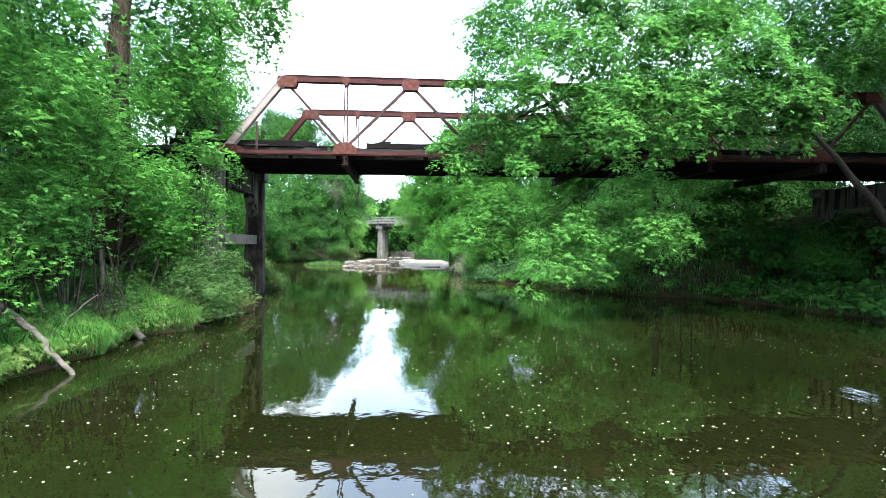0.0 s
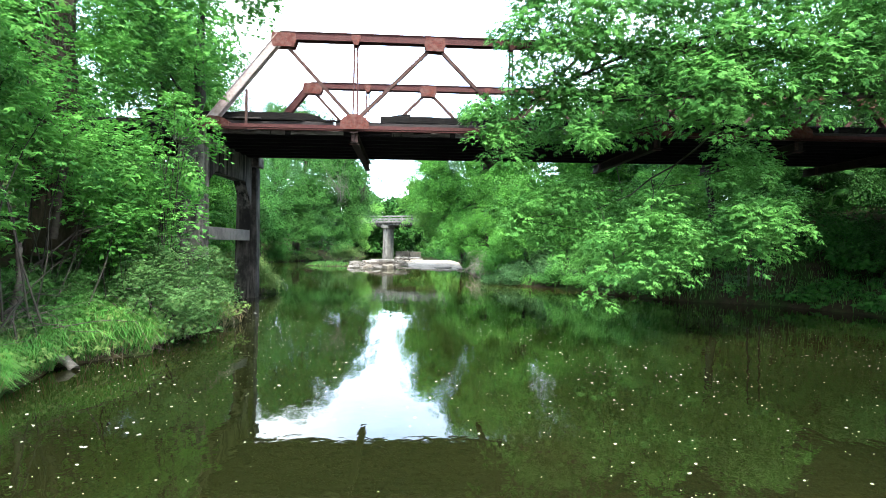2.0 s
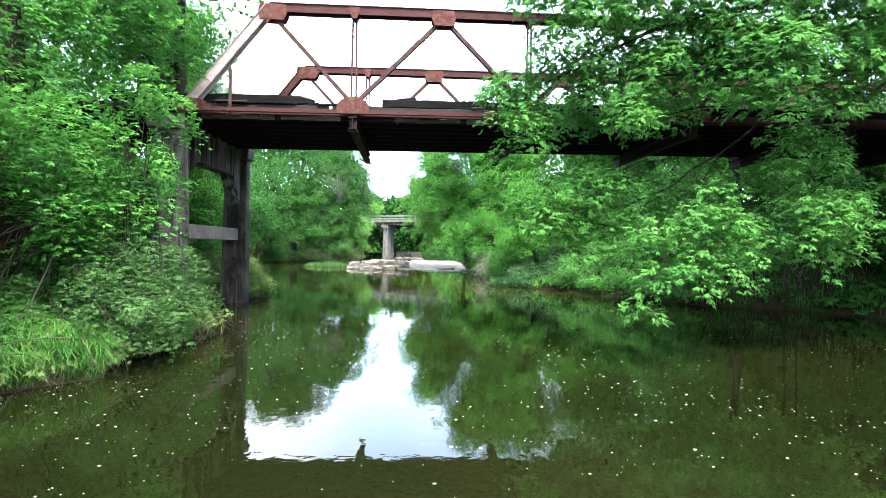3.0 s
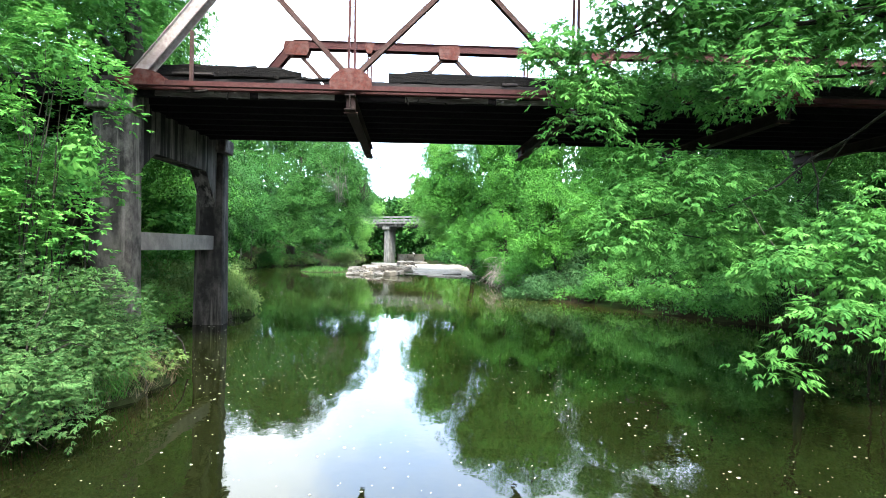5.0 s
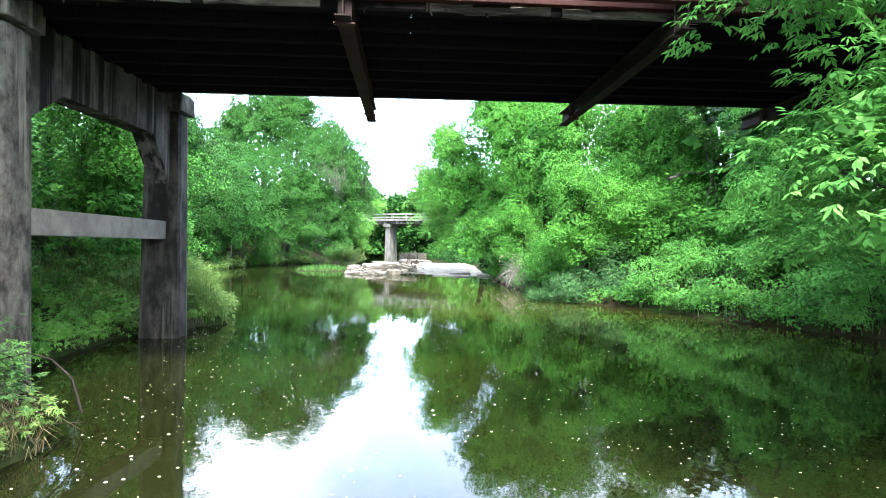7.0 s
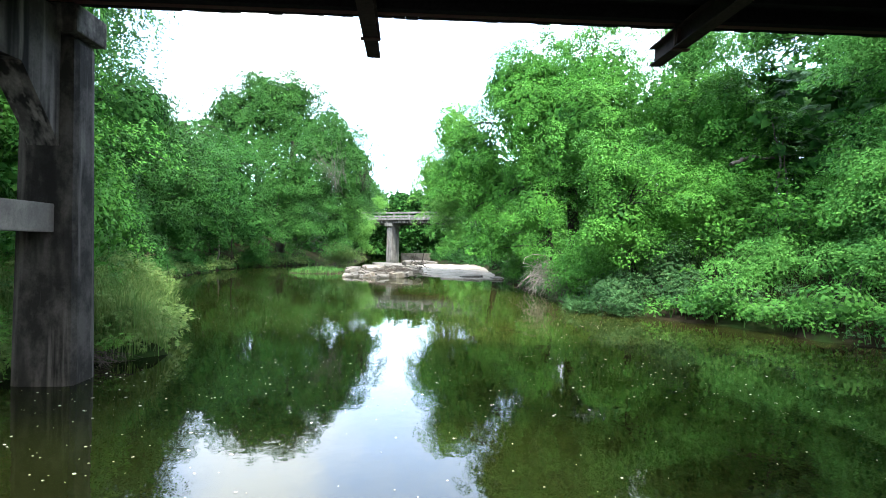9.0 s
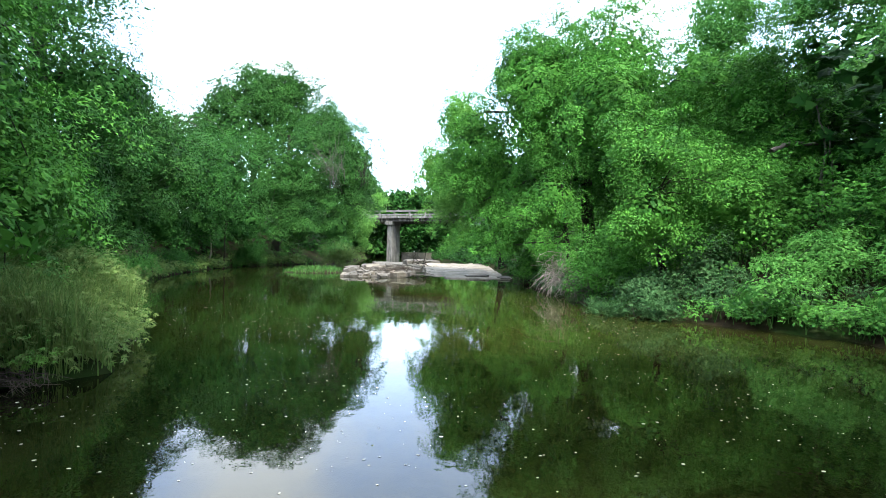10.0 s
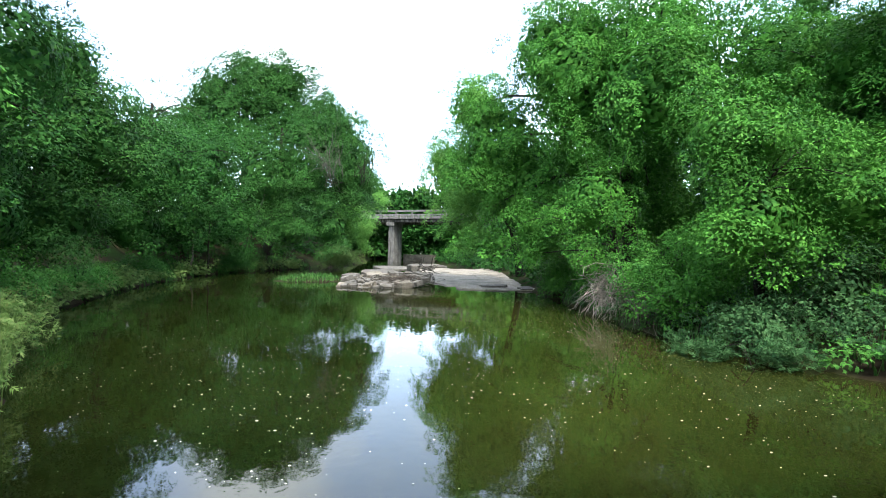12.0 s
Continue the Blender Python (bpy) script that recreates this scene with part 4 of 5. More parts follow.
LEFT_LOBES = [
    (1.75, 16.5, 5.5, 0.85, 0.7, 0.9), (2.5, 16.4, 6.6, 0.9, 0.7, 0.7), (3.3, 16.2, 6.5, 1.0, 0.8, 0.7), (4.4, 15.8, 6.5, 1.2, 0.8, 0.6), (5.6, 15.3, 6.5, 1.3, 0.9, 0.6), (7.2, 14.6, 6.6, 2.2, 1.4, 1.2), (10.0, 14.8, 6.9, 2.0, 1.6, 1.2), (12.6, 15.2, 7.5, 2.0, 1.8, 1.4), (3.5, 14.3, 4.9, 0.35, 0.35, 0.3), (8.6, 15.8, 5.0, 1.0, 0.8, 0.5), (2.4, 15.9, 3.5, 0.7, 0.5, 0.6), (3.1, 16.3, 4.0, 0.7, 0.5, 0.55), (2.9, 16.1, 2.6, 0.7, 0.5, 0.5), (3.8, 16.4, 3.4, 0.9, 0.6, 0.85), (4.8, 16.7, 3.3, 1.1, 0.7, 0.95)]
HANGING_LOBES = [
    (4.5, 14.5, 2.5, 0.6, 0.5, 0.35), (4.5, 14.0, 1.95, 0.5, 0.4, 0.25), (5.6, 14.6, 3.1, 0.8, 0.6, 0.45), (5.6, 14.4, 2.2, 0.6, 0.5, 0.3),
    (9.4, 17.2, 3.0, 1.2, 0.8, 0.9), (10.6, 17.2, 3.9, 0.9, 0.7, 0.7),
    (5.8, 17.5, 3.4, 1.1, 0.7, 1.0), (6.9, 17.6, 3.2, 1.1, 0.8, 1.0), (3.6, 17.6, 6.0, 0.9, 0.6, 0.4), (4.8, 17.6, 6.1, 1.0, 0.6, 0.45), (6.0, 17.6, 6.2, 1.0, 0.6, 0.45), (1.7, 16.6, 5.6, 0.8, 0.6, 0.9), (7.8, 17.4, 3.1, 1.2, 0.8, 0.9), (7.2, 16.0, 2.7, 1.1, 0.8, 0.8), (8.8, 15.4, 3.0, 1.3, 1.0, 1.0), (4.6, 17.8, 11.0, 1.8, 0.7, 1.3), (7.4, 18.0, 11.6, 2.2, 0.8, 1.7), (10.6, 18.0, 12.0, 2.4, 0.9, 2.0)]
BACK_LOBES = [
    (14.0, 18.0, 12.4, 2.6, 0.9, 2.2), (3.65, 14.55, 1.15, 0.4, 0.3, 0.15)]
NEAR_LOBES = UPPER_LOBES + LEFT_LOBES + HANGING_LOBES + BACK_LOBES
near_tree = tree("overhanging_tree", (20.6, 16.2, 1.9), (14.2, 15.5, 7.6), 0.22, NEAR_LOBES, 1.5, 0.42, 0.66, 0.105, 0.034, LEAF_NEAR,
                 "leaning box elder with bright drooping leaves over the creek", 11, droop=0.8, limbs=0, gap=-0.6, shell=0.55, flat=0.5, floor=0.7, inner=0.6, fine_below=5.6, back=0.5,
                 boughs=[([(14.2, 15.5, 7.6), (9.5, 15.3, 8.6), (5.5, 15.9, 8.0), (2.4, 16.3, 6.4)], 0.13, 0.02), ([(13.6, 15.4, 6.8), (10.5, 14.8, 6.6), (7.2, 14.7, 6.5), (4.2, 15.4, 6.3)], 0.10, 0.015),
                         ([(14.2, 15.5, 7.6), (11.5, 16.0, 10.0), (8.5, 16.2, 12.0)], 0.12, 0.02), ([(13.4, 15.5, 7.0), (14.5, 16.0, 10.5), (14.0, 16.3, 13.0)], 0.13, 0.02),
                         ([(9.0, 15.4, 7.4), (7.4, 16.6, 5.0), (5.0, 16.8, 3.6), (2.4, 16.1, 3.2)], 0.035, 0.01), ([(10.5, 15.0, 7.0), (7.5, 16.6, 6.2), (5.2, 17.5, 6.0), (3.2, 17.6, 5.9)], 0.045, 0.01), ([(6.4, 15.0, 3.4), (4.8, 14.8, 2.4), (3.9, 14.5, 1.5)], 0.012, 0.004)])


def near_bank_tree(i, b, t, r, lo):
    tree("bank_tree", b, t, r, lo, 1.4, 0.45, 0.62, 0.105, 0.050, LEAF_LEFT, "dense green hackberry tree on the steep creek bank", 30 + i, bark=BARK_VINE if i == 0 else None, droop=0.4, limbs=4, group="bank trees", shell=0.55, inner=0.9, back=0.5, fine_below=8.0, gap=-0.6, away=-1)


near_bank_tree(0, (-9.6, 16.0, 2.6), (-9.1, 15.6, 12.0), 0.60, [(-9.4, 16.8, 12.4, 2.8, 2.4, 2.6), (-7.4, 17.4, 8.4, 1.2, 1.3, 1.9), (-12.0, 14.5, 11, 2.4, 2.6, 3.6), (-9.3, 15.4, 6.5, 0.7, 0.6, 1.6), (-9.2, 15.3, 9.4, 0.6, 0.5, 1.2), (-8.4, 15.8, 7.4, 0.9, 0.7, 1.4), (-8.6, 15.4, 11.4, 1.4, 1.0, 1.6), (-7.6, 16.9, 10.4, 1.3, 1.0, 1.4), (-10.6, 15.4, 8.6, 1.2, 0.8, 1.6)])
near_bank_tree(1, (-10.0, 21.5, 3.5), (-8.4, 20.8, 12.5), 0.30, [(-8.0, 20.8, 12.2, 2.6, 2.6, 2.4), (-9.5, 20.5, 9.5, 2.2, 2.2, 2.0), (-6.6, 20.4, 13.0, 1.7, 1.7, 1.5), (-11.0, 22.0, 9.6, 2.2, 1.6, 2.8), (-8.7, 22.0, 9.4, 1.4, 1.3, 1.8)])
near_bank_tree(2, (-9.6, 9.5, 2.0), (-9.0, 9.6, 9.5), 0.28, [(-8.6, 9.6, 6.8, 2.4, 2.6, 3.4), (-9.6, 8.0, 9.5, 3, 3.2, 3.2), (-8.4, 12.4, 4.6, 1.2, 1.6, 1.3)])
near_bank_tree(3, (-10.5, 4.5, 2.4), (-9.5, 5.0, 9.5), 0.28, [(-9.0, 5.2, 6.5, 2.6, 3.0, 4.2)])


def near_bank_shrub(i, b, lo, mt):
    shrub(b, lo, 1.5, 0.34, 0.5, 0.09 if mt in (LEAF_LEFT, LEAF_RIGHT, LEAF_LIGHT) else 0.062, 0.042 if mt in (LEAF_LEFT, LEAF_RIGHT, LEAF_LIGHT) else 0.019, mt, "tangled green shrub leaning over the bank", 60 + i)


near_bank_shrub(0, (-8.2, 13.6, 1.2), [(-7.7, 14.2, 3.8, 1.1, 1.3, 1.4), (-7.6, 15.4, 3.6, 1.2, 1.4, 1.8), (-8.8, 14.8, 4.7, 0.9, 0.6, 1.2), (-9.0, 14.8, 6.1, 0.8, 0.5, 0.8)], LEAF_LEFT)
near_bank_shrub(1, (-8.0, 11.2, 1.2), [(-8.2, 11.2, 3.3, 1.1, 1.4, 1.2), (-8.4, 12.4, 5.4, 1.0, 1.4, 1.2)], LEAF_LEFT)
near_bank_shrub(2, (-7.4, 17.4, 0.8), [(-7.6, 17.0, 2.7, 0.75, 1.0, 1.8), (-8.7, 18.0, 4.4, 0.8, 0.8, 1.6)], LEAF_LEFT)
near_bank_shrub(3, (-6.6, 14.6, 0.6), [(-6.7, 14.6, 1.3, 0.5, 0.9, 0.5), (-6.5, 16.3, 1.0, 0.75, 1.3, 0.8), (-5.8, 14.1, 1.0, 0.5, 0.9, 0.45), (-5.95, 15.4, 0.65, 0.45, 0.8, 0.35), (-6.0, 15.8, 1.75, 0.45, 0.7, 0.6), (-6.6, 15.3, 2.0, 0.5, 0.8, 0.5)], SCRUB)
near_bank_shrub(4, (-7.2, 16.4, 0.9), [(-6.4, 16.2, 3.9, 0.55, 0.8, 1.4), (-6.8, 16.4, 5.5, 0.75, 0.8, 0.9), (-7.2, 17.4, 4.4, 0.6, 0.7, 1.5)], LEAF_LEFT)
near_bank_shrub(5, (-8.0, 8.6, 1.0), [(-7.9, 8.6, 2.2, 1.1, 1.6, 1.4)], LEAF_LEFT)
near_bank_shrub(6, (-8.2, 5.6, 1.0), [(-8.2, 5.6, 2.4, 1.2, 1.8, 1.6)], LEAF_LEFT)
near_bank_shrub(8, (-6.5, 18.0, 0.4), [(-6.4, 17.3, 0.7, 0.6, 0.7, 0.5), (-7.1, 18.3, 0.9, 0.5, 0.5, 0.5), (-6.9, 17.4, 1.3, 0.5, 0.6, 0.5)], SCRUB)
near_bank_shrub(9, (-8.3, 10.0, 1.2), [(-8.1, 10.0, 2.6, 0.9, 1.4, 0.9), (-8.5, 12.0, 3.1, 0.9, 1.3, 0.9)], LEAF_LEFT)
near_bank_shrub(10, (-7.8, 15.4, 0.9), [(-7.7, 15.2, 2.6, 0.8, 1.3, 1.0)], LEAF_RIGHT)
near_bank_shrub(12, (-8.0, 11.8, 0.8), [(-8.2, 13.2, 1.35, 0.6, 0.8, 0.5), (-7.5, 13.3, 0.9, 0.45, 0.8, 0.4), (-8.0, 14.4, 1.5, 0.6, 0.7, 0.5)], GRASS)
near_bank_shrub(11, (-8.4, 7.2, 1.2), [(-8.3, 7.2, 2.5, 1.0, 1.5, 0.9)], LEAF_LEFT)

# beyond the bridge, along the left bank

def left_creek_tree(i, b, t, r, lo, ll, mt):
    tree("creek_tree", b, t, r, lo, 1.3, 0.26 + 1.9 * ll, 0.52, ll * 0.58, ll * 0.38, mt, "full green tree on the far creek bank", 100 + i, droop=0.35, limbs=20, group="creek trees", shell=0.58, back=0.12, gap=-0.8, flat=0.6, plain=True, inner=2.0, away=-1)


left_creek_tree(0, (-13.0, 25.8, 3.6), (-12.0, 26.0, 11.5), 0.26, [(-10.6, 26.4, 9.0, 2.6, 1.8, 3.2), (-13.4, 25.6, 11.0, 2.8, 2.4, 3.4), (-11.5, 27.6, 12.0, 2.6, 2.0, 2.4)], 0.17, LEAF_RIGHT)
left_creek_tree(1, (-12.5, 29.5, 3.0), (-12.0, 29.8, 9.5), 0.25, [(-11.6, 29.5, 5.2, 2.0, 2.6, 3.0), (-12.4, 30.5, 8.8, 2.6, 2.8, 3.0), (-10.4, 27.6, 5.4, 1.5, 1.6, 2.0), (-10.8, 29.8, 3.4, 1.5, 2.2, 1.5)], 0.18, LEAF_RIGHT)
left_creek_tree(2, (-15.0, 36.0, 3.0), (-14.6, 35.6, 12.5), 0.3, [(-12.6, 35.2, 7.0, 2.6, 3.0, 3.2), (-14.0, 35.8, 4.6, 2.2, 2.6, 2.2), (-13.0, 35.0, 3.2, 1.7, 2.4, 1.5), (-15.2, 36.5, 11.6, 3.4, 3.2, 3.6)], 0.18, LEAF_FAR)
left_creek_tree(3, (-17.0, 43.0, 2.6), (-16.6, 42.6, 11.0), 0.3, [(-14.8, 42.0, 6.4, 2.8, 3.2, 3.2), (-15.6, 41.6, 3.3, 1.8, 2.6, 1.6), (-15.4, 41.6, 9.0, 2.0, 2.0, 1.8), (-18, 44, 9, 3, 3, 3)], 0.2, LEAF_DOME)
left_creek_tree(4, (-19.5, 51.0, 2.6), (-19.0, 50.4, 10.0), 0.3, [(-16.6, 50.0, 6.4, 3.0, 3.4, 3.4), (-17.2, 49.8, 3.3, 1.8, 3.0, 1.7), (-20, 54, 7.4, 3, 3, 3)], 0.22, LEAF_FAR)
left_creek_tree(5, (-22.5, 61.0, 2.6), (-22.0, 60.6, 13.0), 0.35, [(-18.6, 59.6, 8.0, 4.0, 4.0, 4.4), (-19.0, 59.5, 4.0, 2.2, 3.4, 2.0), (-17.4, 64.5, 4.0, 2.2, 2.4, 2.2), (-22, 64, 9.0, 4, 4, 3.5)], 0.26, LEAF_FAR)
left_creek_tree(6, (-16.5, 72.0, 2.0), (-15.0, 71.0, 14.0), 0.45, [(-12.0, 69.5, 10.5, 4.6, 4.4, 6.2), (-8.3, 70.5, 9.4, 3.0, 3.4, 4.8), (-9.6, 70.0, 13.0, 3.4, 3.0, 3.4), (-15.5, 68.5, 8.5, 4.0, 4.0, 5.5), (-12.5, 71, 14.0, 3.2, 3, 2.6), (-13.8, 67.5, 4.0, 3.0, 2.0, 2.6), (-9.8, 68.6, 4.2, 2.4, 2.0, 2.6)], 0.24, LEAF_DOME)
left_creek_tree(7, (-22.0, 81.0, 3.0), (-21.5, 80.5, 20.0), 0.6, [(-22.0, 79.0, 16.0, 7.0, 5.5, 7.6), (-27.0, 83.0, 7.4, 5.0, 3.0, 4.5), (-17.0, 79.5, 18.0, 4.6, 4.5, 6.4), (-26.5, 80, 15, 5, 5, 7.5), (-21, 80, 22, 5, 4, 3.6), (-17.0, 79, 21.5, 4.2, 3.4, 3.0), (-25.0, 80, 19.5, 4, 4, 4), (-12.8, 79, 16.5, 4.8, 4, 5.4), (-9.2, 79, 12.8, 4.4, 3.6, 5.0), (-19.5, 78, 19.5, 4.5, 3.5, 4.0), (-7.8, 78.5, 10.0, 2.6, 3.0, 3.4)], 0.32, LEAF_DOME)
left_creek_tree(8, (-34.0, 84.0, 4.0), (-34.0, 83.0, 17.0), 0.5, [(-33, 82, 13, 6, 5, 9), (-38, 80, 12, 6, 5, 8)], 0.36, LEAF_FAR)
left_creek_tree(9, (-12.5, 86.0, 1.5), (-11.5, 86.0, 8.0), 0.3, [(-10.5, 86.0, 6.5, 3.0, 3.0, 4.0), (-8.6, 90.0, 5.0, 2.0, 2.4, 3.0), (-6.8, 94.0, 9.6, 1.9, 2.0, 1.7)], 0.26, LEAF_LIGHT)

# beyond the bridge, along the right bank

def right_creek_tree(i, b, t, r, lo, ll, mt):
    tree("creek_tree", b, t, r, lo, 1.3, 0.26 + 1.9 * ll, 0.52, ll * 0.58, ll * 0.38, mt, "leafy green tree leaning from the creek bank", 140 + i, droop=0.45, limbs=22, group="creek trees", shell=0.58, back=0.12, gap=-0.8, flat=0.6, plain=True, inner=2.0, away=1)


right_creek_tree(0, (9.5, 47.5, 2.0), (8.4, 46.6, 14.0), 0.45, [(6.0, 46.5, 10.8, 3.7, 3.8, 4.4), (9.6, 45.4, 12.4, 4.6, 4.2, 4.4), (2.9, 51.0, 8.4, 3.6, 4.0, 5.0), (6.4, 47.5, 13.4, 2.8, 3.2, 2.8), (4.6, 47.5, 13.0, 2.3, 2.6, 2.6), (8.0, 42.0, 9.2, 3.4, 2.8, 3.6), (7.5, 50, 13.6, 4, 4, 3.4), (7.4, 47.0, 8.0, 3.4, 3.0, 4.2), (4.6, 49.5, 5.5, 3.0, 3.0, 3.6), (7.6, 44.0, 9.4, 2.5, 2.2, 2.6), (10.6, 48.0, 7.0, 2.6, 2.5, 3.2), (12.6, 49.0, 4.8, 3.0, 2.4, 2.6)], 0.21, LEAF_RIGHT)
right_creek_tree(1, (6.0, 58.0, 1.0), (3.6, 57.4, 8.5), 0.3, [(1.5, 56.8, 7.2, 3.0, 3.4, 4.6), (0.3, 58.5, 8.6, 2.0, 2.4, 2.8), (4.5, 57, 8, 3, 3, 3.6), (1.9, 54.0, 11.6, 2.6, 2.4, 2.6)], 0.2, LEAF_LIGHT)
right_creek_tree(2, (8.0, 36.2, 1.6), (7.0, 36.0, 6.8), 0.16, [(6.8, 35.8, 5.8, 2.0, 1.8, 1.9), (6.6, 34.8, 3.4, 1.7, 1.4, 1.6), (9.2, 35.0, 4.0, 2.2, 1.8, 2.2)], 0.17, LEAF_RIGHT)
right_creek_tree(3, (6.2, 41.5, 1.0), (5.6, 41.5, 5.5), 0.14, [(5.3, 42.2, 4.4, 1.9, 2.0, 2.6), (4.2, 46.4, 3.6, 1.8, 2.0, 2.4)], 0.18, LEAF_RIGHT)
right_creek_tree(4, (16.0, 40.5, 4.0), (15.6, 40.5, 11.0), 0.3, [(15.0, 39.5, 7.0, 3.4, 3.2, 3.8), (17.2, 41.0, 5.6, 3.0, 2.4, 2.6), (18.0, 45.5, 11.0, 4.6, 4.2, 4.8), (13.4, 42.0, 10.6, 3.4, 3.0, 3.4), (19.5, 39.0, 6.5, 3.0, 3.0, 3.0), (13.4, 38.4, 9.2, 2.2, 1.8, 2.0)], 0.2, LEAF_RIGHT)
right_creek_tree(5, (21.0, 36.0, 5.0), (20.4, 35.6, 12.0), 0.3, [(19.6, 35.0, 9.6, 4.0, 4.0, 5.0), (24, 38, 12, 4.5, 4.5, 5), (17.5, 34.0, 13.0, 3.6, 3.0, 3.6)], 0.2, LEAF_RIGHT)
right_creek_tree(6, (14.6, 30.6, 3.0), (14.0, 30.6, 7.0), 0.2, [(13.8, 30.6, 4.6, 2.6, 2.8, 2.6), (17.0, 32.5, 6.0, 3.0, 3.0, 3.4)], 0.17, LEAF_LEFT)
right_creek_tree(7, (15.2, 26.6, 2.4), (14.6, 26.4, 10.5), 0.22, [(14.6, 26.6, 10.0, 2.6, 2.2, 2.6), (16.5, 27, 7, 2.6, 2.4, 2.6), (13.2, 30.5, 11.0, 3.2, 2.6, 3.4), (18.0, 30.5, 12.0, 3.8, 3.2, 4.0), (16.0, 33.0, 11.5, 3.0, 2.6, 3.0), (13.6, 35.5, 12.4, 2.4, 2.2, 2.2), (11.0, 37.5, 12.0, 2.2, 2.0, 2.2), (16.0, 36.0, 14.4, 2.8, 2.4, 2.4)], 0.16, LEAF_NEAR)
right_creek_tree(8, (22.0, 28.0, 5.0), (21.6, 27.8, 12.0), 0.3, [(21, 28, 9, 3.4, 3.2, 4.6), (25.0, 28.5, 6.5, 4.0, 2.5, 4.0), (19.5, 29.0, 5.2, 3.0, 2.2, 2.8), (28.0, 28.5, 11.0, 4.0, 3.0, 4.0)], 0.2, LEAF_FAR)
# mostly out of view, added to shade the right bank and its bent
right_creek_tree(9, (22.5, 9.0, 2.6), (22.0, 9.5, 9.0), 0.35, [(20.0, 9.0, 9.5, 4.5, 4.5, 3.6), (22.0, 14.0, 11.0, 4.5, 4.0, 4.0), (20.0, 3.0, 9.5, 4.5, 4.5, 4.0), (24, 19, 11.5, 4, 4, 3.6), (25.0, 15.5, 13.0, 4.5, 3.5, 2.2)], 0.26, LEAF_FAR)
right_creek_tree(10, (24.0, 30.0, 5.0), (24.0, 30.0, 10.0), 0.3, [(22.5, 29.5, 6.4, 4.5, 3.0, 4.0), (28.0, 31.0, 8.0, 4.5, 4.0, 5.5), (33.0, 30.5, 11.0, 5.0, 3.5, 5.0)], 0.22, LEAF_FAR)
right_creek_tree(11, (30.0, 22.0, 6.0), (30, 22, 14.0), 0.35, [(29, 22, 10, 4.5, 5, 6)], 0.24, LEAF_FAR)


def right_bank_shrub(i, b, lo, mt):
    shrub(b, lo, 1.4, 0.42, 0.55, 0.10, 0.055, mt, "low leafy shrub spilling over the creek bank", 180 + i, plain=True)


# LEAF_NEAR brightens the first three against the shadow of the bridge
right_bank_shrub(0, (12.6, 26.2, 0.6), [(12.0, 26.0, 1.4, 1.4, 1.6, 1.1), (13.4, 27.5, 2.6, 1.6, 1.6, 1.4)], LEAF_NEAR)
right_bank_shrub(1, (10.6, 29.2, 0.5), [(10.2, 29.0, 1.0, 1.4, 1.7, 0.9), (12.2, 29.8, 2.2, 1.7, 1.7, 1.2)], LEAF_NEAR)
right_bank_shrub(2, (8.6, 32.0, 0.5), [(8.6, 31.8, 0.9, 1.4, 1.6, 0.9), (10.6, 32.4, 1.9, 1.8, 1.6, 1.3)], LEAF_NEAR)
right_bank_shrub(3, (7.2, 34.0, 0.4), [(6.6, 34.4, 0.8, 1.1, 1.2, 0.8), (8.4, 34.4, 1.6, 1.4, 1.4, 1.2)], LEAF_BLUE)
right_bank_shrub(4, (6.0, 37.4, 0.5), [(5.9, 37.4, 1.2, 1.0, 1.7, 1.2), (7.6, 38.0, 2.4, 1.4, 1.8, 1.5)], LEAF_RIGHT)
right_bank_shrub(5, (6.2, 40.2, 0.5), [(6.2, 40.2, 1.6, 1.0, 1.2, 1.2)], LEAF_LEFT)
right_bank_shrub(6, (6.0, 44.0, 0.5), [(5.8, 44.2, 1.0, 1.0, 1.8, 1.0), (5.6, 48.0, 1.1, 0.9, 2.0, 1.1)], LEAF_RIGHT)
right_bank_shrub(7, (15.0, 33.0, 3.0), [(14.0, 33.4, 3.2, 2.6, 2.4, 1.6), (17.5, 34.5, 5.0, 3, 2.6, 1.8)], LEAF_RIGHT)
right_bank_shrub(8, (13.0, 37.0, 3.0), [(12.0, 37.0, 4.2, 2.8, 2.2, 2.4), (10.6, 39.0, 5.6, 2.4, 2.2, 2.6)], LEAF_RIGHT)
right_bank_shrub(9, (19.6, 20.6, 1.2), [(20.0, 21.0, 2.2, 1.6, 2.0, 1.0)], LEAF_FAR)
right_bank_shrub(10, (20.4, 24.6, 1.6), [(20.5, 25.0, 3.0, 2.6, 2.0, 1.4)], LEAF_FAR)
right_bank_shrub(11, (19.6, 13.0, 1.2), [(20.0, 12.6, 1.8, 1.4, 2.4, 0.9)], LEAF_RIGHT)

for i, (y, leaf) in enumerate(((28.5, LEAF_RIGHT), (32.0, LEAF_RIGHT), (35.5, LEAF_RIGHT), (39.5, LEAF_FAR))):
    x = float(np.interp(y, LEFT_Y, LEFT_X)) - 2.3
    shrub((x, y, 0.8), [(x, y, 2.5, 1.5, 2.3, 1.7), (x - 1.2, y + 1.0, 4.2, 1.6, 2.0, 1.6)], 1.5, 0.45, 0.52, 0.11, 0.06, leaf, "broad-leaved green shrub drooping over the dark bank", 400 + i, plain=True)


def waterline_weeds(i, b, lo, mt):
    shrub(b, lo, 1.5, 0.4, 0.5, 0.10, 0.032, mt, "tall olive weeds and brush along the waterline", 220 + i, droop=0.0, plain=True)


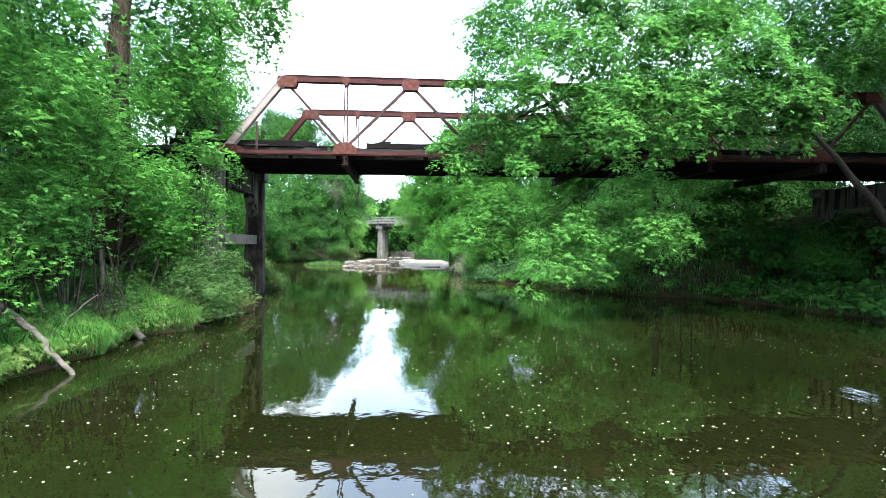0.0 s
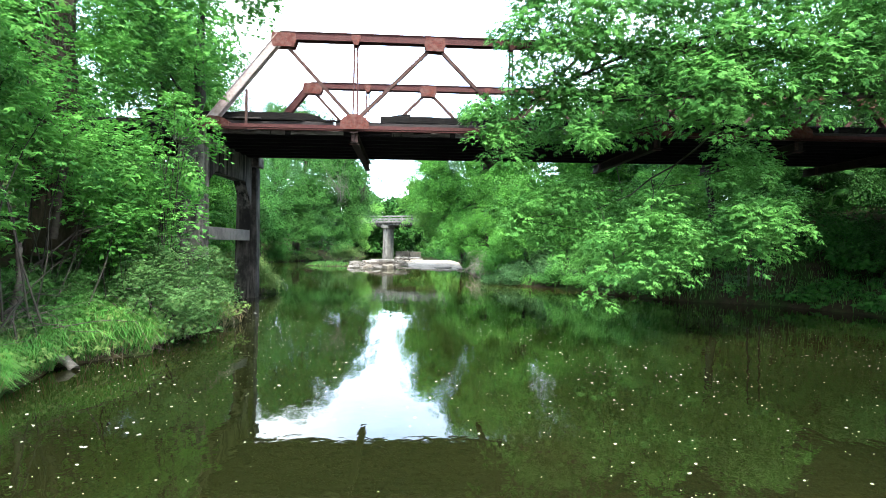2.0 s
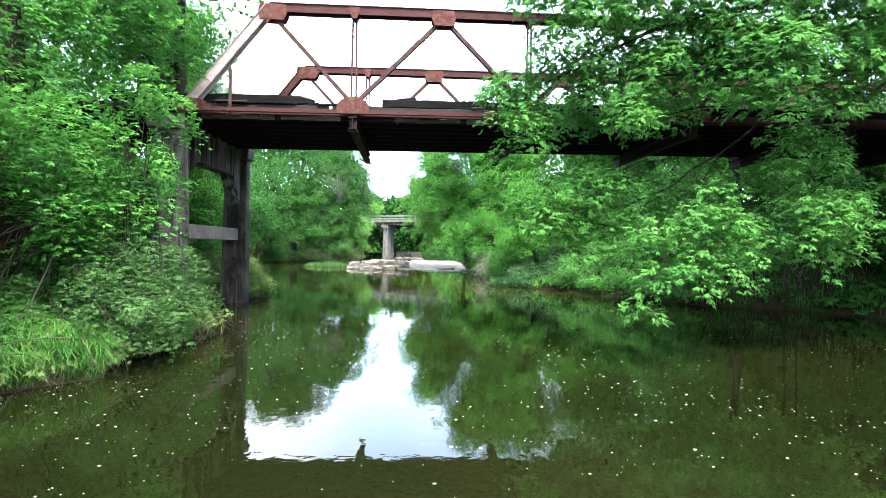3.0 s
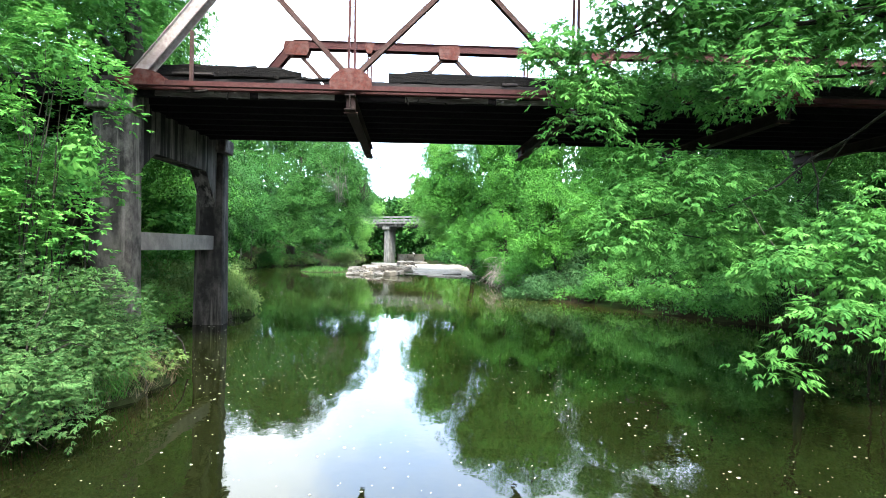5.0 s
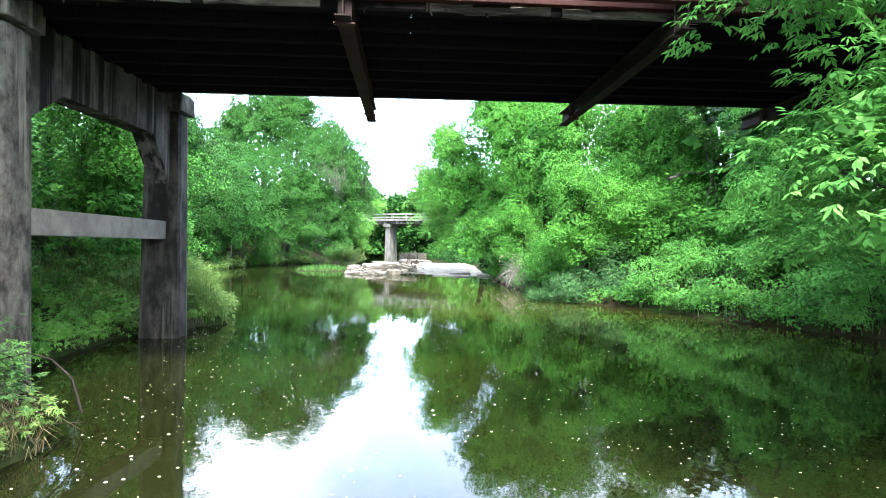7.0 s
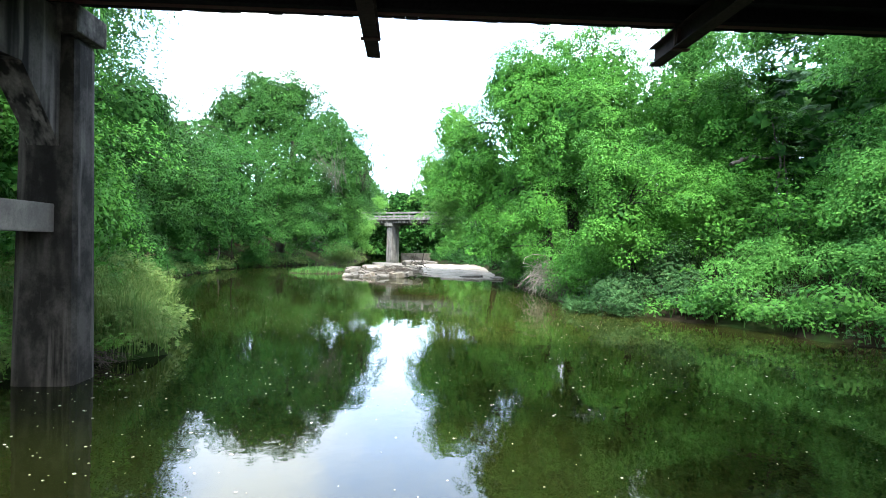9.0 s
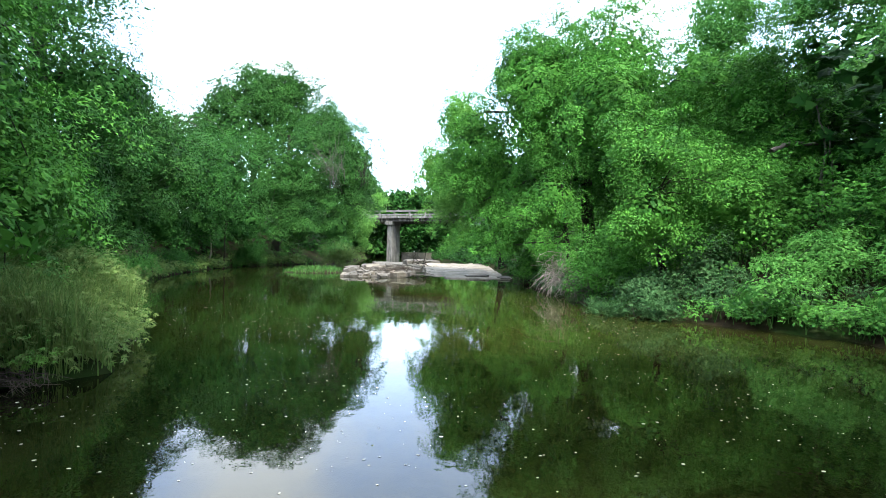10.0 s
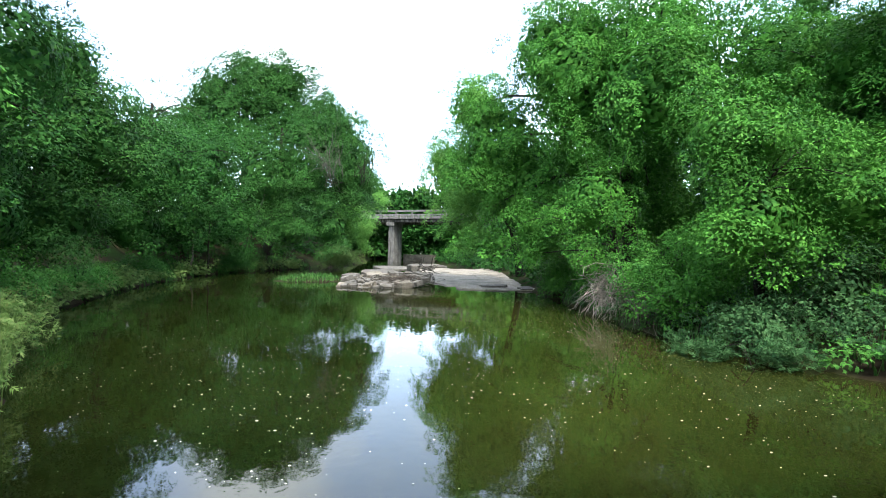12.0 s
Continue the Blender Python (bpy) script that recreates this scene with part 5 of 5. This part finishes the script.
waterline_weeds(0, (-12.6, 34.6, 0.7), [(-12.2, 34.6, 0.8, 1.2, 2.0, 0.6)], WEED)
waterline_weeds(1, (-14.6, 38.6, 0.7), [(-14.4, 38.6, 0.9, 1.2, 2.2, 0.7)], LEAF_LEFT)
waterline_weeds(2, (-17.0, 45.6, 0.6), [(-17.0, 45.6, 0.9, 1.0, 2.8, 0.7)], LEAF_LEFT)
waterline_weeds(3, (-19.2, 56.0, 0.6), [(-19.2, 56.0, 1.0, 1.0, 4.0, 0.9)], LEAF_FAR)
waterline_weeds(4, (-18.0, 66.5, 0.6), [(-17.6, 66.5, 1.2, 2.2, 2.6, 1.2)], LEAF_FAR)
waterline_weeds(5, (-9.4, 76.0, 0.6), [(-10.0, 76.0, 1.4, 2.4, 2.6, 1.4)], WEED)

# trees past the road bridge; unseen ones behind the camera's start added for shade
FAR_TREES = [(-26, 122, 15, 8), (-12, 138, 16, 9), (2, 146, 15, 9), (14, 128, 17, 9), (26, 112, 17, 9), (16, 90, 14, 7), (12, 74, 13, 6), (24, 62, 16, 7), (30, 48, 15, 7), (-40, 60, 16, 8), (-30, 44, 15, 7), (-26, 30, 15, 7), (-22, 16, 15, 6), (-20, 2, 14, 6), (34, 30, 16, 7), (32, 10, 15, 7), (24, -4, 14, 6), (-18, -12, 14, 6), (20, -18, 14, 6), (26, 14, 16, 6), (23, 7, 15, 5), (17, -9, 16, 7), (15, -20, 15, 7), (-10, -14, 15, 6)]
for i, (x, y, h, r) in enumerate(FAR_TREES):
    g = float(ground_height(x, y))
    g = max(g, 0.3)
    tree("distant_tree", (x, y, g), (x, y, g + h * 0.75), 0.4, [(x, y, g + h * 0.55, r * 0.8, r * 0.8, h * 0.42), (x + r * 0.4, y - r * 0.2, g + h * 0.4, r * 0.6, r * 0.6, h * 0.34), (x - r * 0.4, y + 1, g + h * 0.45, r * 0.6, r * 0.6, h * 0.36)],
         1.0, 1.5, 0.5, 0.55, 0.4, LEAF_FAR, "large green tree standing back from the creek", 300 + i, limbs=12, group="distant trees", shell=0.7, plain=True, inner=1.5)

# ---------------------------------------------------------------- thickets that fill the banks behind the trees


def thicket(name, side, y0, y1, d0, d1, high, count, radius, per, length, material, label, seed, step=0.0, ratio=0.62):
    """Brush on a strip of the bank, d0 to d1 metres back from the waterline, as one mass of leafy boughs."""
    rng = np.random.default_rng(seed)
    y = rng.uniform(y0, y1, count)
    d = rng.uniform(d0, d1, count)
    x = np.interp(y, LEFT_Y, LEFT_X) - d if side < 0 else np.interp(y, RIGHT_Y, RIGHT_X) + d
    g = np.maximum(ground_height(x, y), 0.1)
    top = high * (0.75 + 0.35 * np.sin(y * 0.55 + seed) * np.sin(y * 0.23 + 1.0))
    z = g + 0.2 + top * rng.uniform(0, 1, count) ** 0.8 + step * (d - d0)
    ok = ~((y > 17.6) & (y < 26.4) & (z > 4.6))
    c = np.stack([x, y, z], 1)[ok]
    c = c[wobble(c, 0.9, seed) > -0.5]
    m = len(c)
    rad = radius * rng.uniform(0.4, 1.5, m)
    idx = np.repeat(np.arange(m), max(4, per // 5))
    v = rng.normal(0, 1, (len(idx), 3))
    v /= np.linalg.norm(v, axis=1)[:, None]
    p = c[idx] + v * (rad[idx] * rng.uniform(0.3, 1.0, len(idx)) ** 0.6)[:, None] * [1, 1, 0.65]
    keep = p[:, 2] > 0.08
    p, v = p[keep], v[keep]
    vv, ff = sprays(p, v * 0.8 + [-0.35 * side, -0.3, 0.1], length, length * ratio, 0.35, rng, True, 5)
    return tagged(array_mesh(name, vv, ff, material), label, "brush", kind="stuff")


thicket("thicket", -1, 26, 62, 5.2, 9.0, 4.6, 560, 0.7, 110, 0.12, LEAF_FAR, "dense green brush under the trees on the bank", 1)
thicket("thicket", -1, 58, 112, 2.0, 9.0, 5.5, 520, 1.0, 90, 0.26, LEAF_FAR, "dense dark green brush on the far bank", 2)
thicket("thicket", -1, -4, 19, 3.0, 7.0, 6.5, 420, 0.7, 100, 0.18, LEAF_LEFT, "dense green brush on the steep bank", 3)
thicket("thicket", -1, 19, 27, 2.6, 8.0, 3.2, 160, 0.6, 100, 0.17, LEAF_LEFT, "green brush under the end of the bridge", 4)
thicket("thicket", 1, 27, 62, 2.6, 9.0, 4.6, 760, 0.62, 130, 0.092, LEAF_RIGHT, "dense green brush under the trees on the bank", 5)
thicket("thicket", 1, 62, 112, 1.5, 9.0, 5.5, 420, 1.0, 80, 0.32, LEAF_RIGHT, "dense green brush on the far bank", 6)
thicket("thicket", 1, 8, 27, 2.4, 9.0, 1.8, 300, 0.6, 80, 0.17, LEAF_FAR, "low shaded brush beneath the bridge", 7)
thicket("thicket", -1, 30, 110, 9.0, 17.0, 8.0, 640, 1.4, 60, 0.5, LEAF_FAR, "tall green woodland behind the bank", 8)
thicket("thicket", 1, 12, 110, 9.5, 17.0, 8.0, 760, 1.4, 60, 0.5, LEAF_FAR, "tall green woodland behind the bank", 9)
thicket("thicket", -1, -10, 24, 8.0, 13.0, 9.0, 200, 1.2, 70, 0.4, LEAF_FAR, "tall green woodland behind the bank", 10)

rng_w = np.random.default_rng(31)
cw = np.stack([rng_w.uniform(-34, 34, 900), rng_w.uniform(120, 132, 900), 14.5 * rng_w.uniform(0.0, 1.0, 900) ** 1.3], 1)
iw = np.repeat(np.arange(900), 80)
dw = rng_w.normal(0, 1, (len(iw), 3))
dw /= np.linalg.norm(dw, axis=1)[:, None]
vw, fw = leaves(cw[iw] + dw * rng_w.uniform(0.5, 1.9, (len(iw), 1)), dw + [0, -0.5, 0.2], 0.85, 0.7, 0.3, rng_w, True)
tagged(array_mesh("far_woods", vw, fw, LEAF_FAR), "green woods closing the view beyond the road bridge", "woods", kind="stuff")

thicket("shore_fringe", -1, 2, 18.0, -0.2, 1.2, 0.25, 330, 0.26, 90, 0.07, WEED, "olive weeds and ferns hanging over the water's edge", 21, ratio=0.3)
thicket("shore_fringe", -1, 2, 18.0, 0.4, 2.6, 0.35, 240, 0.3, 90, 0.08, LEAF_LEFT, "green weeds on the sloping bank", 27, ratio=0.45)
thicket("shore_fringe", -1, 25.6, 50, -0.25, 1.2, 0.35, 420, 0.30, 75, 0.08, WEED, "olive weeds hanging over the water's edge", 22, ratio=0.25)
# light leaf green here offsets the shade of the deck
thicket("weed_patch", -1, 19.2, 26.4, -0.3, 2.2, 0.5, 340, 0.26, 90, 0.075, LEAF_LIGHT, "olive weeds on the dark bank under the bridge", 33, ratio=0.22)
thicket("weed_patch", -1, 25.2, 34.5, -0.1, 2.6, 1.15, 380, 0.24, 75, 0.09, WEED, "fluffy olive weeds behind the bridge pier", 28, ratio=0.3)
thicket("weed_patch", -1, 22.5, 36, 0.8, 3.4, 1.7, 150, 0.3, 100, 0.085, GRASS, "green weeds behind the bridge pier", 29, ratio=0.22)
thicket("shore_fringe", -1, 24.6, 29.5, -0.45, 1.0, 0.35, 170, 0.26, 80, 0.085, WEED, "olive weeds hanging over the bank by the pier", 35, ratio=0.3)
thicket("shore_fringe", -1, 42, 76, -0.3, 1.4, 0.4, 360, 0.4, 60, 0.13, WEED, "green weeds along the far waterline", 23)
thicket("shore_fringe", 1, 24, 52, -0.1, 1.8, 0.7, 330, 0.34, 120, 0.065, LEAF_BLUE, "grey-green weeds along the water's edge", 34, ratio=0.3)
thicket("shore_fringe", 1, 24, 33, -0.3, 1.3, 0.5, 240, 0.34, 120, 0.06, LEAF_LEFT, "green vines and weeds hanging over the water's edge", 24)
thicket("shore_fringe", 1, 52, 112, 0.3, 2.8, 1.2, 420, 0.7, 60, 0.16, LEAF_FAR, "green brush along the far waterline", 26)
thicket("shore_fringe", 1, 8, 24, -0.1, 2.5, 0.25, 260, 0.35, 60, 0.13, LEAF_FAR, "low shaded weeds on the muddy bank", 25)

# ---------------------------------------------------------------- grass, logs, foam


def blades(name, spots, height, width, material, label, seed, arched=False):
    """Grass: bent two-piece blades at the spots; arched ones bow over towards the water."""
    rng = np.random.default_rng(seed)
    n = len(spots)
    a = rng.normal(-0.5, 1.0, n) if arched else rng.uniform(0, 2 * np.pi, n)
    d = np.stack([np.cos(a), np.sin(a), np.zeros(n)], 1)
    s = np.stack([-np.sin(a), np.cos(a), np.zeros(n)], 1)
    h = (height * rng.uniform(0.5, 1.4, n))[:, None]
    lean = rng.uniform(0.15, 0.7, n)[:, None]
    w = (width * rng.uniform(0.6, 1.3, n))[:, None]
    up = np.array([[0, 0, 1.0]])
    p0, p1, p2 = spots, spots + up * h * 0.6 + d * h * lean * 0.35, spots + up * h * (1 - 0.35 * lean) + d * h * lean
    if arched:
        lean = lean + 0.35
        p1, p2 = spots + up * h * 0.62 + d * h * lean * 0.4, spots + up * h * (0.85 - 0.6 * lean) + d * h * lean
    v = np.stack([p0 - s * w / 2, p0 + s * w / 2, p1 + s * w * 0.4, p1 - s * w * 0.4, p2], 1).reshape(-1, 3)
    b = np.arange(n)[:, None] * 5
    f = np.concatenate([b + [0, 1, 2], b + [0, 2, 3], b + [3, 2, 4]], 1).reshape(-1, 3)
    return tagged(array_mesh(name, v, f, material), label, "grass", kind="stuff")


def bank_spots(n, x0, x1, y0, y1, zmin, zmax, seed):
    rng = np.random.default_rng(seed)
    x, y = rng.uniform(x0, x1, n * 3), rng.uniform(y0, y1, n * 3)
    z = ground_height(x, y)
    ok = (z > zmin) & (z < zmax) & (wobble(np.stack([x, y, z * 0], 1), 1.6, seed) > -0.35)
    return np.stack([x, y, z - 0.02], 1)[ok][:n]


blades("bank_grass", bank_spots(22000, -9.4, -5.4, 6, 16.6, 0.05, 1.9, 1), 0.58, 0.014, LEAF_LEFT, "long green grass bowing over the near bank", 1, True)
blades("bank_grass", bank_spots(16000, -9.4, -5.4, 6, 18, 0.05, 1.9, 9), 0.50, 0.013, GRASS, "dull green grass bowing over the near bank", 9, True)
blades("dry_grass", bank_spots(5000, -8.2, -5.4, 3, 18.5, 0.03, 0.75, 6), 0.42, 0.010, STRAW, "dry pale straw hanging along the undercut bank", 6, True)
blades("shore_weeds", bank_spots(16000, -17, -6.4, 24, 44, 0.03, 1.6, 2), 0.75, 0.022, WEED, "tall olive weeds along the waterline", 2)
blades("tall_weeds", bank_spots(9000, -12, -6.9, 25.6, 34, 0.03, 1.4, 8), 1.1, 0.012, WEED, "tall thin olive weeds behind the bridge pier", 8)
blades("far_bank_grass", bank_spots(12000, -21, -6.0, 44, 78, 0.0, 1.2, 3), 0.34, 0.04, GRASS, "pale green grass on the far bank and spit", 3)
blades("right_bank_grass", bank_spots(14000, 5, 24, 10, 48, 0.05, 3.6, 4), 0.35, 0.03, GRASS, "grass and ivy on the shaded bank", 4)
shrub((5.6, 33.8, 0.1), [(5.0, 34.0, 0.12, 0.9, 0.55, 0.22), (6.0, 33.2, 0.2, 0.8, 0.5, 0.28), (4.6, 34.8, 0.1, 0.5, 0.5, 0.2)], 2.0, 0.22, 0.7, 0.11, 0.03, LEAF_BLUE, "pale blue-green water weeds standing in the shallows", 260, droop=-0.6, stems=4, gap=-0.9, shell=0.1, floor=0.02)


def log(name, pts, r0, r1, mat, label, seed):
    rng = np.random.default_rng(seed)
    t = np.linspace(0, 1, 14)
    k = np.linspace(0, 1, len(pts))
    p = np.stack([np.interp(t, k, [q[i] for q in pts]) for i in range(3)], 1)
    p[1:-1] = (p[:-2] + 2 * p[1:-1] + p[2:]) / 4
    p[1:-1] += rng.normal(0, 0.008, (12, 3)) * np.linalg.norm(p[-1] - p[0])
    v, f = tubes([(p, r0 + (r1 - r0) * t + rng.normal(0, 0.004, 14))], 9)
    return tagged(array_mesh(name, v, f, mat, None, True), label, "log")


log("driftwood_log", [(-8.3, 9.6, 1.3), (-7.2, 9.3, 0.72), (-6.2, 8.85, -0.08)], 0.085, 0.04, DRIFTWOOD, "bare grey driftwood branch sloping into the water", 1)
log("driftwood_log", [(-8.3, 12.95, 0.75), (-7.6, 12.65, 0.46), (-6.75, 12.3, 0.0)], 0.10, 0.08, DRIFTWOOD, "bare grey driftwood log at the waterline", 2)
log("dry_stick", [(-7.2, 9.6, 0.5), (-7.3, 10.4, 0.9), (-7.3, 11.3, 1.25)], 0.025, 0.012, DRIFTWOOD, "pale dry stick leaning on the grassy bank", 3)

for i, (x, y, h, n) in enumerate(((-7.1, 14.6, 1.2, 1.2), (-7.0, 15.6, 1.0, 1.1), (-7.2, 17.0, 0.9, 1.0))):
    log("dry_stick", [(x - 0.3, y, h), (x + n * 0.3, y - 0.3, h + 0.15), (x + n * 0.75, y - 0.5, h * 0.6), (x + n, y - 0.55, -0.05)], 0.011, 0.005, DRIFTWOOD, "thin pale dead stick arching from the bank to the water", 60 + i)
log("dead_branch", [(12.4, 36.4, 6.3), (13.4, 36.6, 6.75), (14.9, 37.0, 6.8)], 0.10, 0.05, DRIFTWOOD, "bare pale dead branch lying across the brush", 4)
log("vine_trunk", [(14.8, 36.6, 3.0), (14.6, 36.4, 5.0), (14.9, 36.6, 6.8), (14.4, 36.6, 8.4)], 0.07, 0.03, DRIFTWOOD, "bare twisted pale vine stem among the brush", 5)
log("vine_trunk", [(15.0, 36.7, 3.0), (15.2, 36.5, 5.2), (14.8, 36.4, 7.4)], 0.05, 0.02, DRIFTWOOD, "bare twisted pale vine stem among the brush", 6)
log("sapling_stem", [(14.4, 23.0, 0.9), (14.45, 23.0, 2.6), (14.5, 23.0, 4.4)], 0.045, 0.03, BARK, "thin dark sapling stem on the shaded bank", 7)
log("sapling_stem", [(15.2, 23.3, 0.9), (15.2, 23.3, 2.6), (15.15, 23.2, 4.4)], 0.04, 0.03, BARK, "thin dark sapling stem on the shaded bank", 8)
log("sapling_stem", [(-19.6, 62.0, 0.5), (-19.3, 62.0, 2.2), (-19.8, 62.1, 3.6), (-19.4, 62.2, 5.4)], 0.08, 0.04, BARK_PALE, "thin crooked pale trunk in the shade under the trees", 9)
log("sapling_stem", [(-18.6, 63.0, 0.5), (-18.6, 63.0, 2.6), (-18.5, 63.0, 4.6)], 0.07, 0.04, BARK, "thin dark trunk in the shade under the trees", 10)


def twig_mass(name, count, start, finish, arch, thick, mat, label, category, seed, sides=4):
    """Many thin crooked twigs between two scattered regions, each (centre, spread)."""
    rng = np.random.default_rng(seed)
    paths = []
    for i in range(count):
        a = np.array(start[0]) + rng.normal(0, 1, 3) * start[1]
        e = np.array(finish[0]) + rng.normal(0, 1, 3) * finish[1]
        u = np.linspace(0, 1, 7)[:, None]
        p = a * (1 - u) + e * u + np.array([0, 0, rng.uniform(0, arch)]) * np.sin(u * np.pi) + rng.normal(0, 0.03, (7, 3)) * np.linalg.norm(e - a)
        p[:, 2] = np.maximum(p[:, 2], -0.1)
        paths.append((p, rng.uniform(0.4, 1.0) * thick * (1 - 0.75 * u[:, 0])))
    v, f = tubes(paths, sides)
    return tagged(array_mesh(name, v, f, mat, None, True), label, category, kind="stuff")


twig_mass("bare_twigs", 60, ((-9.4, 66.0, 9.0), (0.5, 0.5, 0.8)), ((-9.8, 64.6, 11.2), (1.3, 0.6, 1.3)), 0.3, 0.028, DRIFTWOOD, "fine bare grey twigs of a dead limb in the crown", "twigs", 3)
twig_mass("bare_twigs", 18, ((-6.9, 68.0, 9.0), (0.3, 0.4, 0.5)), ((-5.6, 67.0, 10.4), (1.0, 0.6, 1.0)), 0.4, 0.05, BARK, "dark bare limbs showing between the leaves", "twigs", 4)
twig_mass("dead_brush", 190, ((5.9, 41.6, 0.9), (0.3, 0.6, 0.4)), ((5.0, 40.9, 0.7), (0.5, 0.7, 0.6)), 0.7, 0.026, PALE_WOOD, "grey tangle of dead roots and flood brush at the waterline", "dead brush", 21)
twig_mass("dead_brush", 150, ((6.2, 38.8, 0.7), (0.5, 1.0, 0.4)), ((5.3, 38.2, 0.4), (0.5, 1.2, 0.4)), 0.5, 0.018, DEADWOOD, "dark tangle of dead brush under the overhanging shrubs", "dead brush", 22)
twig_mass("dead_brush", 130, ((-2.9, 54.2, 0.42), (1.0, 0.7, 0.1)), ((-2.9, 53.4, 0.4), (1.1, 0.6, 0.2)), 0.3, 0.02, DEADWOOD, "dry brown flood brush caught on the shoal rocks", "dead brush", 23)
twig_mass("dead_brush", 22, ((-0.8, 63.5, 0.6), (0.5, 0.5, 0.15)), ((-0.4, 63.2, 1.1), (0.8, 0.5, 0.7)), 0.2, 0.05, BARK, "dark driftwood snag lodged on the rocks", "driftwood", 24)
twig_mass("dead_brush", 60, ((-8.1, 25.9, 0.2), (0.35, 0.25, 0.06)), ((-7.6, 25.8, 0.06), (0.3, 0.25, 0.05)), 0.15, 0.012, DEADWOOD, "dark roots and dead twigs at the foot of the pier", "dead brush", 25)
twig_mass("dead_twigs", 90, ((-7.3, 15.8, 0.8), (0.4, 1.6, 0.25)), ((-6.1, 15.4, 0.12), (0.35, 1.8, 0.12)), 0.3, 0.012, DEADWOOD, "dry brown twigs trailing from the bank into the water", "twigs", 14)
twig_mass("vine_stems", 46, ((-9.5, 15.25, 4.6), (0.32, 0.10, 0.7)), ((-9.25, 15.05, 9.6), (0.36, 0.10, 1.0)), 0.1, 0.022, DEADWOOD, "thin brown vines climbing the thick trunk", "vines", 41)
twig_mass("dead_twigs", 22, ((-7.6, 12.0, 1.0), (0.3, 2.6, 0.25)), ((-7.0, 12.0, 0.5), (0.35, 2.8, 0.25)), 0.3, 0.008, DEADWOOD, "dry brown twigs tangled on the bank", "twigs", 15)
log("dead_stump", [(-8.2, 12.6, 0.7), (-8.0, 12.7, 1.5), (-8.15, 12.8, 2.3)], 0.09, 0.05, DEADWOOD, "short dead brown stem leaning out of the bank", 31)
log("dead_stump", [(-8.5, 14.2, 2.4), (-8.4, 14.2, 3.2), (-8.3, 14.3, 4.0)], 0.08, 0.05, DEADWOOD, "broken dead brown stem among the shrubs", 32)

rng_f = np.random.default_rng(5)
nf = 12000
fx, fy = rng_f.uniform(-9, 12, nf), rng_f.uniform(1.0, 48, nf)
ok = (ground_height(fx, fy) < -0.1) & (wobble(np.stack([fx, fy, fx * 0], 1), 0.9, 1.0) > rng_f.uniform(-0.8, 0.6, nf) + np.clip(fx - 1, 0, 6) * 0.12 * (fy > 18))
fx, fy = fx[ok], fy[ok]
nf = len(fx)
ang = np.linspace(0, 2 * np.pi, 6, endpoint=False)
rad = (0.005 + 0.011 * rng_f.power(0.6, nf) ** 2)[:, None] * rng_f.uniform(0.6, 1.3, (nf, 6))
turn = rng_f.uniform(0, np.pi, (nf, 1))
ring = np.stack([fx[:, None] + rad * np.cos(ang + turn) * 1.5, fy[:, None] + rad * np.sin(ang + turn), np.full((nf, 6), 0.004)], -1)
b = np.arange(nf)[:, None] * 6
f = np.concatenate([b + [0, 1, 2], b + [0, 2, 3], b + [0, 3, 4], b + [0, 4, 5]], 1).reshape(-1, 3)
tagged(array_mesh("foam_flecks", ring.reshape(-1, 3), f, FOAM), "small pale foam and pollen flecks floating on the water", "foam", kind="stuff")
